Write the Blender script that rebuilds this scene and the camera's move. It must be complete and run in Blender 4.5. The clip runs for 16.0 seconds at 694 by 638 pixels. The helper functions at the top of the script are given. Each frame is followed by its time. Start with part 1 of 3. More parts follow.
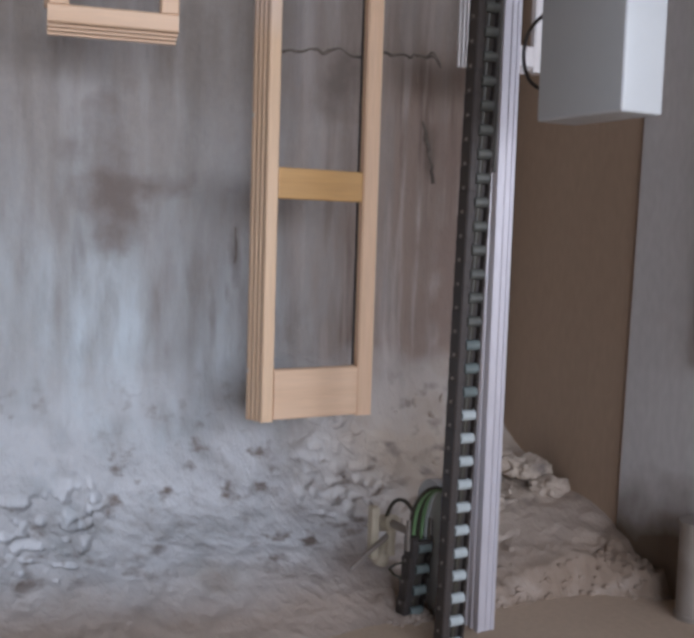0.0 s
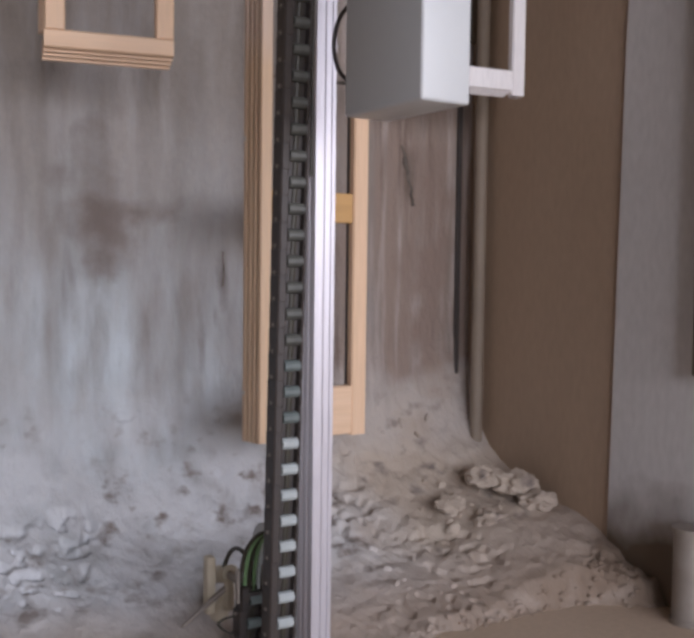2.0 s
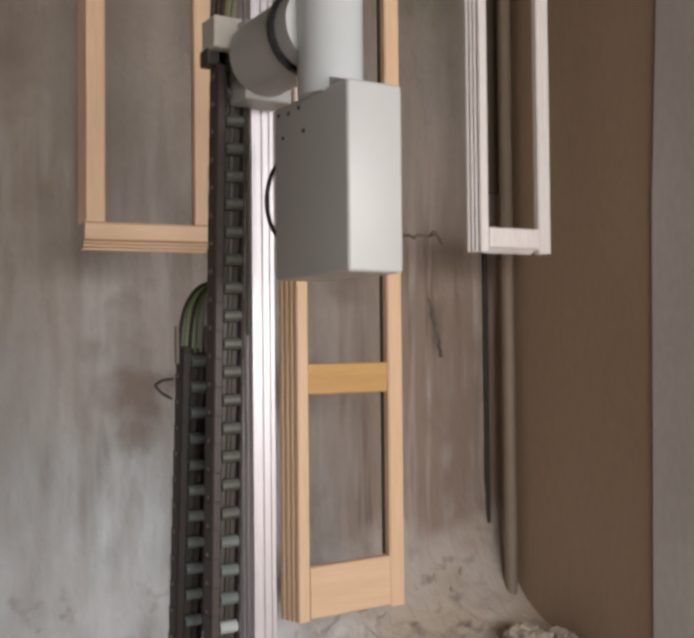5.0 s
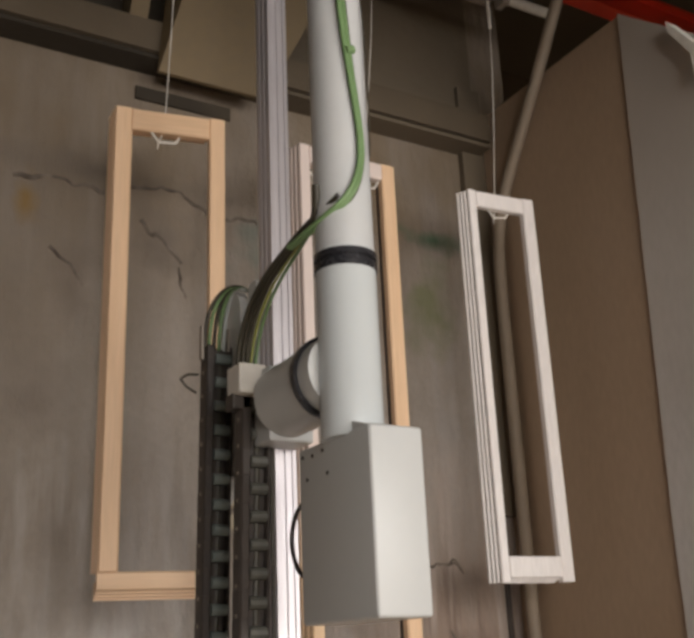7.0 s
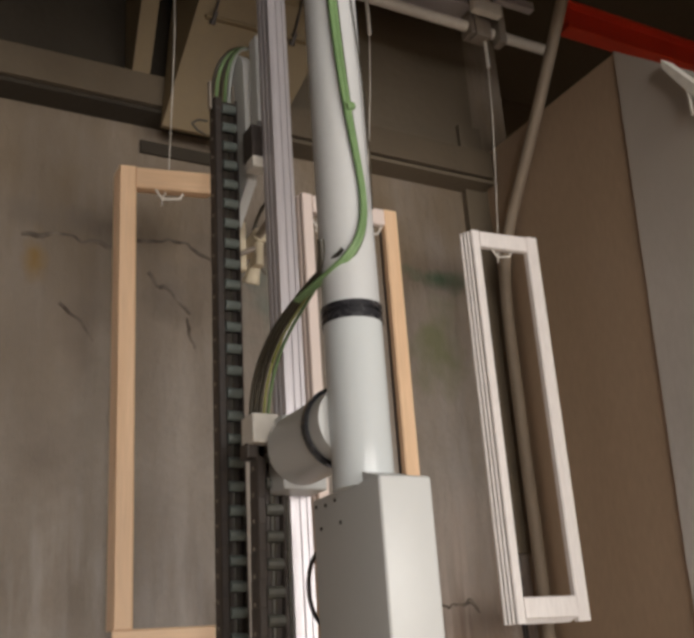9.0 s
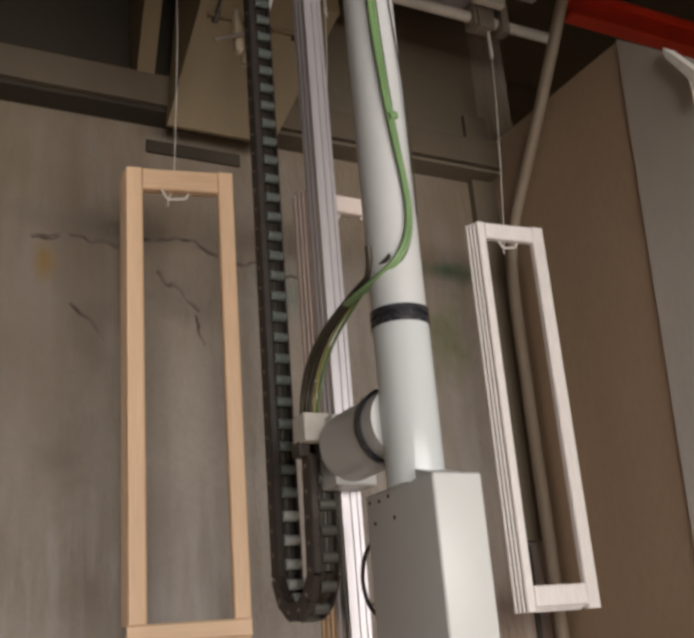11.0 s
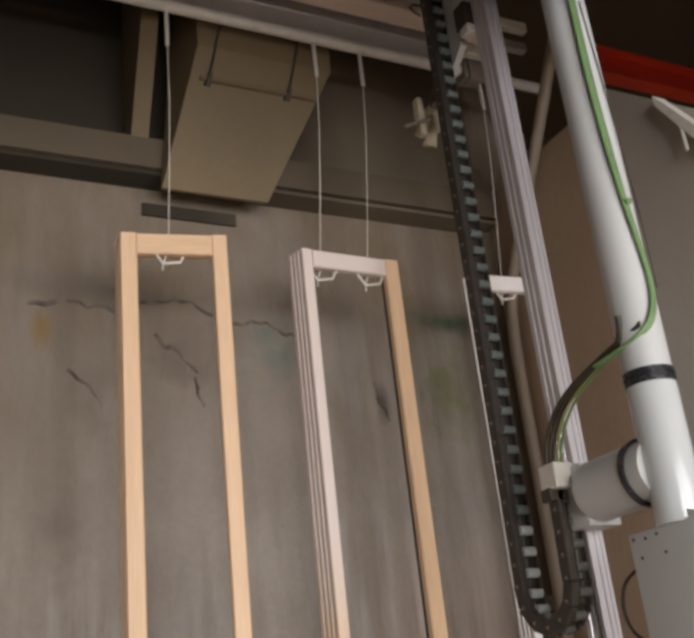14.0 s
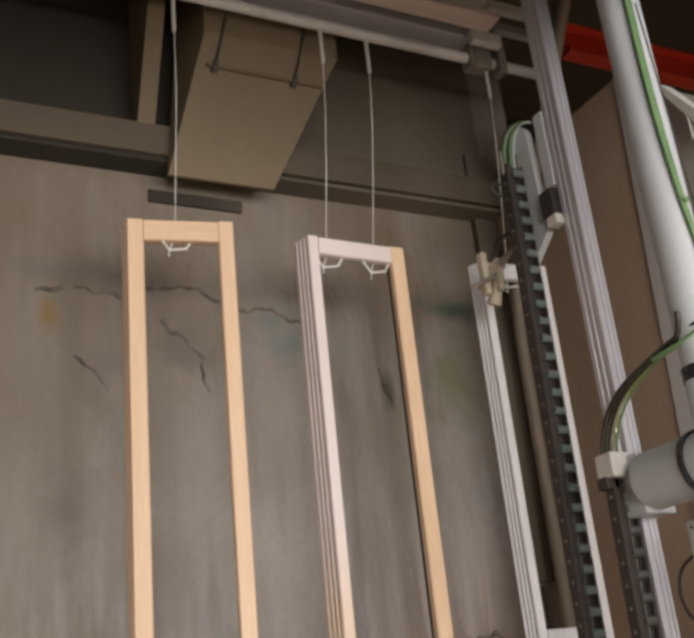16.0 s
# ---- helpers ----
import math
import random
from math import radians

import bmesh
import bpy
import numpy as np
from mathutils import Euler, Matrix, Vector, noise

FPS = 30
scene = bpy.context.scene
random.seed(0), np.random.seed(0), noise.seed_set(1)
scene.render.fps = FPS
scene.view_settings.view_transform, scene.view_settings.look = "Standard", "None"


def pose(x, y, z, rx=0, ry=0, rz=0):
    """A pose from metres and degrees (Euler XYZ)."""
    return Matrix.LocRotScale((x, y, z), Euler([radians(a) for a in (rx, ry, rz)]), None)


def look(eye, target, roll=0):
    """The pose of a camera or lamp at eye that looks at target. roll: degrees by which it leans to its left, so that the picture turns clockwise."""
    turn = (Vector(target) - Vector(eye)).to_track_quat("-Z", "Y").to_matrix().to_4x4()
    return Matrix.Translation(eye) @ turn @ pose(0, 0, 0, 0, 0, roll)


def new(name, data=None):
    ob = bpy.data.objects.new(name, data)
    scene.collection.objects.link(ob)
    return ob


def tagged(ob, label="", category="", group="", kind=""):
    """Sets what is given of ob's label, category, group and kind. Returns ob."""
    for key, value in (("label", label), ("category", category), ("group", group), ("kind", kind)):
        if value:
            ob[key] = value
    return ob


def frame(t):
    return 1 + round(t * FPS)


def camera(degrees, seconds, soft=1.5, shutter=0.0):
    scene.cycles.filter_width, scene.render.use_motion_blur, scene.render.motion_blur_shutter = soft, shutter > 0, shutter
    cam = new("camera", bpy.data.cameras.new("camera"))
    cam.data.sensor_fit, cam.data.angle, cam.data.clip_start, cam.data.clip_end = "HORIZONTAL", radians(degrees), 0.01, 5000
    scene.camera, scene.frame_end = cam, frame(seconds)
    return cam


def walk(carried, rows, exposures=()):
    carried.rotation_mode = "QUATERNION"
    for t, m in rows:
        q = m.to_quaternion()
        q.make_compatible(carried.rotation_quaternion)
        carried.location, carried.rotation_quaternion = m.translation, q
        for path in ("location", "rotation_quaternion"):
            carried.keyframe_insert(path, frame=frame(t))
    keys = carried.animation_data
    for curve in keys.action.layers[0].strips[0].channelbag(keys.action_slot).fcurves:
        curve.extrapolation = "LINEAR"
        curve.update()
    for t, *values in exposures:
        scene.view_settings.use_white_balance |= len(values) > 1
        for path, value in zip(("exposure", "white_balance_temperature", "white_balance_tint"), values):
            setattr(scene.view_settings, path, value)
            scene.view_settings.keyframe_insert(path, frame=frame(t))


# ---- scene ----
cam = camera(38.6, 16.0, soft=3.8)
PATH = [
    (0, (0.227, -0.022, 0.921), (1.163, 1.736, 0.741), 1.8),
    (0.5, (0.199, -0.013, 0.901), (1.169, 1.729, 0.742), 1.9),
    (1, (0.111, 0.031, 0.885), (1.144, 1.738, 0.74), 2.1),
    (1.5, (0.091, 0.03, 0.882), (1.135, 1.732, 0.756), 1.0),
    (2, (0.097, 0.023, 0.887), (1.138, 1.727, 0.775), 0.7),
    (2.5, (0.088, 0.023, 0.883), (1.137, 1.724, 0.8), 0.0),
    (3, (0.089, 0.02, 0.89), (1.129, 1.726, 0.813), -0.2),
    (3.2, (0.09, 0.021, 0.892), (1.13, 1.728, 0.819), -0.3),
    (5.3, (0.004, 0.089, 1.14), (1.041, 1.794, 1.256), -0.8),
    (5.5, (-0.006, 0.095, 1.142), (1.029, 1.797, 1.33), -1.2),
    (6, (0.021, 0.081, 1.133), (1.021, 1.778, 1.48), -3.2),
    (6.5, (0.04, 0.041, 1.174), (1.0, 1.727, 1.66), -3.5),
    (7, (0.023, 0.054, 1.193), (0.993, 1.679, 1.842), -2.5),
    (7.5, (0.02, 0.029, 1.222), (0.98, 1.651, 1.891), -2.8),
    (8, (0.018, 0.024, 1.232), (0.99, 1.648, 1.881), -3.2),
    (8.5, (0.018, 0.015, 1.25), (0.977, 1.633, 1.93), -3.6),
    (9, (0.031, -0.008, 1.253), (0.963, 1.622, 1.941), -4.0),
    (11.5, (0.047, -0.054, 1.272), (0.947, 1.607, 1.929), -4.9),
    (12, (0.063, -0.05, 1.26), (0.95, 1.617, 1.921), -5.0),
    (12.5, (0.057, -0.048, 1.264), (0.946, 1.628, 1.895), -4.9),
    (13, (0.054, -0.05, 1.267), (0.95, 1.623, 1.898), -5.4),
    (13.5, (0.063, -0.081, 1.281), (0.943, 1.588, 1.943), -6.4),
    (14, (0.074, -0.069, 1.302), (0.954, 1.564, 2.051), -6.4),
    (14.5, (0.076, -0.056, 1.295), (0.955, 1.563, 2.073), -6.0),
    (15, (0.092, -0.057, 1.29), (0.954, 1.571, 2.069), -6.3),
    (15.5, (0.075, -0.068, 1.295), (0.942, 1.574, 2.04), -6.2),
    (16, (0.067, -0.075, 1.3), (0.941, 1.571, 2.025), -6.0),
]
EXPOSURES = [(0, -0.2, 5350, 13), (1.5, -0.16, 5600, 17), (3.2, -0.1, 5800, 17), (5.5, -0.14, 6400, 11), (9, -0.06, 6550, 10), (12.5, 0.0, 6350, 11), (16, 0.2, 6150, 10)]
walk(cam, [(t, look(eye, target, roll)) for t, eye, target, roll in PATH], EXPOSURES)

# ---- world, light, exposure ----
world = bpy.data.worlds.new("sky")
scene.world = world
world.use_nodes = True
wn = world.node_tree.nodes
sky = wn.new("ShaderNodeTexSky")
sky.sky_type = "NISHITA"
sky.sun_disc = False
sky.sun_elevation = radians(35)
sky.sun_rotation = radians(200)
world.node_tree.links.new(sky.outputs[0], wn["Background"].inputs[0])
wn["Background"].inputs[1].default_value = 0.12


def area_lamp(name, eye, target, sx, sy, power, colour):
    lamp = bpy.data.lights.new(name, "AREA")
    lamp.shape = "RECTANGLE"
    lamp.size, lamp.size_y, lamp.energy, lamp.color = sx, sy, power, colour
    ob = new(name, lamp)
    ob.matrix_basis = look(eye, target)
    return ob


# daylight through the hall's windows behind the camera, and two unseen narrow lamps added for the tube's highlights
area_lamp("window_light", (1.45, -3.9, 1.65), (1.45, 0.0, 1.5), 6.0, 2.2, 272, (1.0, 0.94, 0.88))
for lamp_x in (-0.8, 2.3):
    area_lamp("highlight_lamp", (lamp_x, -3.8, 1.75), (lamp_x, 0.0, 1.6), 0.24, 2.0, 30, (1.0, 0.97, 0.94))


# ---- materials ----
def material(name, colour, rough=0.6, metal=0.0, second=None, scale=6.0, stretch=(1, 1, 1), grain=40.0, bump=0.15, mix=0.5, spec=0.5, low=0.35, high=0.65, speckle=0.25):
    m = bpy.data.materials.new(name)
    m.use_nodes = True
    n, k = m.node_tree.nodes, m.node_tree.links
    bsdf = n["Principled BSDF"]
    bsdf.inputs["Roughness"].default_value = rough
    bsdf.inputs["Metallic"].default_value = metal
    bsdf.inputs["Specular IOR Level"].default_value = spec
    coord = n.new("ShaderNodeTexCoord")
    mapping = n.new("ShaderNodeMapping")
    mapping.inputs["Scale"].default_value = stretch
    k.new(coord.outputs["Object"], mapping.inputs[0])
    wide = n.new("ShaderNodeTexNoise")
    wide.inputs["Scale"].default_value = scale
    wide.inputs["Detail"].default_value = 6
    k.new(mapping.outputs[0], wide.inputs["Vector"])
    fine = n.new("ShaderNodeTexNoise")
    fine.inputs["Scale"].default_value = grain
    fine.inputs["Detail"].default_value = 4
    k.new(mapping.outputs[0], fine.inputs["Vector"])
    ramp = n.new("ShaderNodeMapRange")
    ramp.inputs[1].default_value, ramp.inputs[2].default_value = low, high
    k.new(wide.outputs[0], ramp.inputs[0])
    both = n.new("ShaderNodeMix")
    both.data_type = "RGBA"
    both.inputs[6].default_value = (*colour, 1)
    both.inputs[7].default_value = (*(second or [c * 0.75 for c in colour]), 1)
    amount = n.new("ShaderNodeMath")
    amount.operation = "MULTIPLY"
    amount.inputs[1].default_value = mix
    k.new(ramp.outputs[0], amount.inputs[0])
    k.new(amount.outputs[0], both.inputs[0])
    speck = n.new("ShaderNodeMix")
    speck.data_type = "RGBA"
    speck.blend_type = "MULTIPLY"
    speck.inputs[0].default_value = speckle
    k.new(both.outputs[2], speck.inputs[6])
    k.new(fine.outputs[0], speck.inputs[7])
    gain = n.new("ShaderNodeMix")
    gain.data_type = "RGBA"
    gain.blend_type = "MULTIPLY"
    gain.inputs[0].default_value = 1
    gain.inputs[7].default_value = (1.14, 1.14, 1.14, 1)
    k.new(speck.outputs[2], gain.inputs[6])
    k.new(gain.outputs[2], bsdf.inputs["Base Color"])
    rr = n.new("ShaderNodeMapRange")
    rr.inputs[3].default_value, rr.inputs[4].default_value = max(rough - 0.4 * speckle, 0.05), min(rough + 0.48 * speckle, 1)
    k.new(fine.outputs[0], rr.inputs[0])
    k.new(rr.outputs[0], bsdf.inputs["Roughness"])
    bp = n.new("ShaderNodeBump")
    bp.inputs["Strength"].default_value = bump
    bp.inputs["Distance"].default_value = 0.01
    k.new(fine.outputs[0], bp.inputs["Height"])
    k.new(bp.outputs[0], bsdf.inputs["Normal"])
    m["mixer"] = both.name
    return m


def layer(m, colour, mask_socket, rough=None):
    """Lay a second colour over the base colour by a mask socket."""
    n, k = m.node_tree.nodes, m.node_tree.links
    bsdf = n["Principled BSDF"]
    before = bsdf.inputs["Base Color"].links[0].from_socket
    over = n.new("ShaderNodeMix")
    over.data_type = "RGBA"
    k.new(mask_socket, over.inputs[0])
    k.new(before, over.inputs[6])
    over.inputs[7].default_value = (*colour, 1)
    k.new(over.outputs[2], bsdf.inputs["Base Color"])
    return over


def noise_mask(m, scale, low, high, stretch=(1, 1, 1), shift=(0, 0, 0), detail=5):
    n, k = m.node_tree.nodes, m.node_tree.links
    coord = n.new("ShaderNodeTexCoord")
    mapping = n.new("ShaderNodeMapping")
    mapping.inputs["Scale"].default_value = stretch
    mapping.inputs["Location"].default_value = shift
    k.new(coord.outputs["Object"], mapping.inputs[0])
    tex = n.new("ShaderNodeTexNoise")
    tex.inputs["Scale"].default_value = scale
    tex.inputs["Detail"].default_value = detail
    k.new(mapping.outputs[0], tex.inputs["Vector"])
    rng = n.new("ShaderNodeMapRange")
    rng.inputs[1].default_value, rng.inputs[2].default_value = low, high
    k.new(tex.outputs[0], rng.inputs[0])
    return rng.outputs[0]


def height_mask(m, z0, z1, wobble=0.3, scale=3.0, stretch=(1, 1, 1), axis=2):
    """1 above z1, 0 below z0 (along an axis), with an uneven border."""
    n, k = m.node_tree.nodes, m.node_tree.links
    coord = n.new("ShaderNodeTexCoord")
    sep = n.new("ShaderNodeSeparateXYZ")
    k.new(coord.outputs["Object"], sep.inputs[0])
    mapping = n.new("ShaderNodeMapping")
    mapping.inputs["Scale"].default_value = stretch
    k.new(coord.outputs["Object"], mapping.inputs[0])
    tex = n.new("ShaderNodeTexNoise")
    tex.inputs["Scale"].default_value = scale
    tex.inputs["Detail"].default_value = 5
    k.new(mapping.outputs[0], tex.inputs["Vector"])
    off = n.new("ShaderNodeMath")
    off.operation = "MULTIPLY_ADD"
    off.inputs[1].default_value = wobble * 2
    off.inputs[2].default_value = -wobble
    k.new(tex.outputs[0], off.inputs[0])
    add = n.new("ShaderNodeMath")
    add.operation = "ADD"
    k.new(sep.outputs[axis], add.inputs[0])
    k.new(off.outputs[0], add.inputs[1])
    rng = n.new("ShaderNodeMapRange")
    rng.inputs[1].default_value, rng.inputs[2].default_value = z0, z1
    k.new(add.outputs[0], rng.inputs[0])
    return rng.outputs[0]


def product(m, a, b):
    mul = m.node_tree.nodes.new("ShaderNodeMath")
    mul.operation = "MULTIPLY"
    m.node_tree.links.new(a, mul.inputs[0])
    m.node_tree.links.new(b, mul.inputs[1])
    return mul.outputs[0]


def inverse(m, a):
    sub = m.node_tree.nodes.new("ShaderNodeMath")
    sub.operation = "SUBTRACT"
    sub.inputs[0].default_value = 1
    m.node_tree.links.new(a, sub.inputs[1])
    return sub.outputs[0]


def spot_mask(m, x, z, rx, rz, wobble=0.6, scale=9.0):
    """1 at a place on a wall in the xz plane, fading out unevenly."""
    n, k = m.node_tree.nodes, m.node_tree.links
    coord = n.new("ShaderNodeTexCoord")
    mapping = n.new("ShaderNodeMapping")
    mapping.inputs["Location"].default_value = (-x / rx, 0, -z / rz)
    mapping.inputs["Scale"].default_value = (1 / rx, 0, 1 / rz)
    k.new(coord.outputs["Object"], mapping.inputs[0])
    size = n.new("ShaderNodeVectorMath")
    size.operation = "LENGTH"
    k.new(mapping.outputs[0], size.inputs[0])
    tex = n.new("ShaderNodeTexNoise")
    tex.inputs["Scale"].default_value = scale
    tex.inputs["Detail"].default_value = 6
    k.new(coord.outputs["Object"], tex.inputs["Vector"])
    add = n.new("ShaderNodeMath")
    add.operation = "MULTIPLY_ADD"
    add.inputs[1].default_value = wobble * 4
    k.new(tex.outputs[0], add.inputs[0])
    k.new(size.outputs["Value"], add.inputs[2])
    rng = n.new("ShaderNodeMapRange")
    rng.inputs[1].default_value, rng.inputs[2].default_value = 1.0 + wobble * 2, 0.1 + wobble * 2
    k.new(add.outputs[0], rng.inputs[0])
    return rng.outputs[0]


def relief(m, scale, stretch, strength, distance, shift=(0, 0, 0)):
    """Add a coarser relief under the fine one."""
    n, k = m.node_tree.nodes, m.node_tree.links
    fine = n["Principled BSDF"].inputs["Normal"].links[0].from_node
    coarse = n.new("ShaderNodeBump")
    coarse.inputs["Strength"].default_value = strength
    coarse.inputs["Distance"].default_value = distance
    k.new(noise_mask(m, scale, 0.3, 0.75, stretch, shift), coarse.inputs["Height"])
    k.new(coarse.outputs[0], fine.inputs["Normal"])


WALL = material("sprayed_plaster", (0.37, 0.335, 0.305), 0.85, second=(0.225, 0.19, 0.16), scale=1.5, grain=60, bump=0.35, mix=0.85)
layer(WALL, (0.31, 0.3, 0.31), product(WALL, noise_mask(WALL, 2.2, 0.42, 0.75, (1.5, 1, 0.5), (4, 4, 2)), noise_mask(WALL, 8, 0.25, 0.75, (2.6, 1, 0.3))))
layer(WALL, (0.2, 0.168, 0.14), product(WALL, noise_mask(WALL, 4, 0.42, 0.8, (2.2, 1, 0.35)), noise_mask(WALL, 1.4, 0.38, 0.7)))
layer(WALL, (0.43, 0.405, 0.39), product(WALL, noise_mask(WALL, 10, 0.5, 0.85, (2, 1, 0.28), (2, 8, 4)), noise_mask(WALL, 2.0, 0.4, 0.6, (1, 1, 0.7), (8, 3, 3))))
layer(WALL, (0.15, 0.122, 0.1), product(WALL, noise_mask(WALL, 10, 0.5, 0.85, (2, 1, 0.28), (5, 1, 9)), noise_mask(WALL, 1.7, 0.42, 0.62, (1, 1, 0.7), (2, 2, 7))))
# brown layers, darker towards the top and the upper left
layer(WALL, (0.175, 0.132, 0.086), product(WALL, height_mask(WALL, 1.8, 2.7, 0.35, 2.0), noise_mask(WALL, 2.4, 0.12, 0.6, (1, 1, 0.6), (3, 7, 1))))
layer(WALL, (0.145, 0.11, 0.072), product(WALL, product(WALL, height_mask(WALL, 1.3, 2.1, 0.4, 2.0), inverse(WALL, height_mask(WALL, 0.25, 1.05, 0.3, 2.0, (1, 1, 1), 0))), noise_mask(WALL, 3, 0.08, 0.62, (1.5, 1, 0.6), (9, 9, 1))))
LOW = inverse(WALL, height_mask(WALL, 0.45, 1.5, 0.5, 2.2, (1.5, 1, 0.6)))
# pale overspray low on the wall; the bluish light is in its colour
layer(WALL, (0.6, 0.655, 0.685), product(WALL, product(WALL, noise_mask(WALL, 7, 0.22, 0.62, (1.8, 1, 0.4), (3, 1, 7)), LOW), spot_mask(WALL, 0.88, 0.62, 0.85, 0.95, 0.2, 4.0)))
RIGHT = product(WALL, height_mask(WALL, 1.35, 1.75, 0.15, 3, (1, 1, 1), 0), inverse(WALL, height_mask(WALL, 1.3, 1.9, 0.3, 3)))
layer(WALL, (0.29, 0.222, 0.182), product(WALL, noise_mask(WALL, 6, 0.2, 0.55, (2.5, 1, 0.3), (7, 1, 1)), RIGHT))
layer(WALL, (0.42, 0.355, 0.315), product(WALL, noise_mask(WALL, 9, 0.52, 0.66, (3, 1, 0.2), (1, 7, 5)), RIGHT))
layer(WALL, (0.15, 0.108, 0.085), product(WALL, noise_mask(WALL, 9, 0.56, 0.72, (3, 1, 0.22), (6, 3, 2)), RIGHT))
layer(WALL, (0.16, 0.13, 0.11), product(WALL, product(WALL, noise_mask(WALL, 13, 0.52, 0.75, (2.0, 1, 0.5), (1, 3, 5)), noise_mask(WALL, 2.6, 0.45, 0.65, (1, 1, 1), (6, 2, 8))), LOW))
for gx, gz, rx, rz, col in ((1.93, 2.56, 0.16, 0.05, (0.07, 0.13, 0.075)), (1.88, 2.3, 0.12, 0.22, (0.17, 0.17, 0.1)), (1.3, 2.4, 0.16, 0.14, (0.17, 0.19, 0.165)),
                            (0.54, 2.44, 0.05, 0.09, (0.22, 0.145, 0.06)), (0.75, 2.56, 0.3, 0.06, (0.165, 0.137, 0.11)), (0.95, 2.36, 0.09, 0.12, (0.175, 0.145, 0.118)), (0.68, 2.24, 0.07, 0.14, (0.18, 0.148, 0.12)), (0.6, 1.85, 0.12, 0.16, (0.2, 0.168, 0.14)), (1.6, 1.35, 0.12, 0.12, (0.19, 0.155, 0.13)), (1.62, 2.25, 0.035, 0.09, (0.1, 0.085, 0.07)), (1.91, 1.15, 0.03, 0.11, (0.11, 0.08, 0.06)),
                            (0.9, 1.02, 0.13, 0.22, (0.2, 0.165, 0.145)), (1.02, 1.02, 0.2, 0.05, (0.19, 0.155, 0.135)), (0.44, 1.28, 0.07, 0.03, (0.13, 0.11, 0.09)),
                            (0.33, 1.02, 0.06, 0.03, (0.15, 0.12, 0.1)), (1.27, 0.84, 0.02, 0.09, (0.2, 0.18, 0.17)), (2.0, 0.8, 0.13, 0.6, (0.25, 0.185, 0.15))):
    layer(WALL, col, spot_mask(WALL, gx, gz, rx, rz))
# dried dust of the heap: whitish above, sandy in front and towards the corner; the shade of its pits is painted as dark
# flecks
HEAP = inverse(WALL, height_mask(WALL, 0.3, 0.58, 0.16, 5))
layer(WALL, (0.6, 0.6, 0.605), product(WALL, HEAP, noise_mask(WALL, 6, 0.3, 0.5, (1, 1, 1), (2, 5, 3))))
layer(WALL, (0.48, 0.4, 0.32), product(WALL, HEAP, height_mask(WALL, 1.3, 1.8, 0.2, 3, (1, 1, 1), 0)))
layer(WALL, (0.44, 0.36, 0.295), product(WALL, HEAP, inverse(WALL, height_mask(WALL, 2.02, 2.26, 0.1, 3, (1, 1, 1), 1))))
layer(WALL, (0.27, 0.2, 0.145), product(WALL, product(WALL, HEAP, noise_mask(WALL, 9, 0.25, 0.5)), product(WALL, height_mask(WALL, 1.45, 1.7, 0.1, 3, (1, 1, 1), 0), inverse(WALL, height_mask(WALL, 1.9, 2.06, 0.05, 5, (1, 1, 1), 1)))))
layer(WALL, (0.215, 0.175, 0.15), product(WALL, product(WALL, noise_mask(WALL, 17, 0.55, 0.7, (1, 1, 1.3), (3, 2, 1), 3), noise_mask(WALL, 3.2, 0.42, 0.52, (1, 1, 1), (1, 1, 6))), product(WALL, HEAP, height_mask(WALL, 2.08, 2.2, 0.1, 4, (1, 1, 1), 1))))
relief(WALL, 16, (1.6, 1, 0.6), 0.4, 0.02)
BROWN = material("brown_panel_paint", (0.38, 0.275, 0.19), 0.55, second=(0.29, 0.207, 0.143), scale=1.8, grain=70, bump=0.06, stretch=(1, 1, 0.35))
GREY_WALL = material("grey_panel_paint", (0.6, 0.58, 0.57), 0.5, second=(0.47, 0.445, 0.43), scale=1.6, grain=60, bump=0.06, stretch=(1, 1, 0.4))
# darker towards the top, dark brown at the foot
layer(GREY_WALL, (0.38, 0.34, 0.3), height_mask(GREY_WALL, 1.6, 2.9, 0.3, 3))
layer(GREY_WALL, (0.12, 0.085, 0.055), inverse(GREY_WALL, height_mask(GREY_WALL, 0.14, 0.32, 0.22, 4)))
DARK = material("shade_graded_ceiling", (0.036, 0.028, 0.018), 0.85, second=(0.024, 0.018, 0.012), scale=2.0, grain=40, bump=0.2)
# paler to the right: the brighter light there is put into the colour
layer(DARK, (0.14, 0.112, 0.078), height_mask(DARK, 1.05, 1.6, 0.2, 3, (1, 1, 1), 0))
BEAM = material("dusty_beam", (0.068, 0.054, 0.038), 0.8, second=(0.04, 0.032, 0.023), scale=3.0, grain=50, bump=0.15)
LEDGE = material("dusty_ledge_steel", (0.115, 0.088, 0.058), 0.8, second=(0.075, 0.057, 0.037), scale=3.0, grain=50, bump=0.15)
HOOD = material("dusty_sheet_metal", (0.17, 0.124, 0.066), 0.7, second=(0.115, 0.084, 0.045), scale=2.5, grain=40, bump=0.1)
FLOOR = material("dusty_floor", (0.55, 0.43, 0.315), 0.9, second=(0.45, 0.345, 0.24), scale=2.5, grain=60, bump=0.25)
PINE = material("pine_wood", (0.77, 0.54, 0.355), 0.5, second=(0.65, 0.425, 0.25), scale=9, grain=60, stretch=(3, 3, 0.18), bump=0.06)
PINE_RAIL = material("pine_wood_across", (0.77, 0.54, 0.355), 0.5, second=(0.65, 0.425, 0.25), scale=9, grain=60, stretch=(0.18, 3, 3), bump=0.06)
DARK_PINE = material("amber_wood", (0.58, 0.34, 0.12), 0.5, second=(0.46, 0.26, 0.085), scale=9, grain=60, stretch=(0.18, 3, 3), bump=0.06)
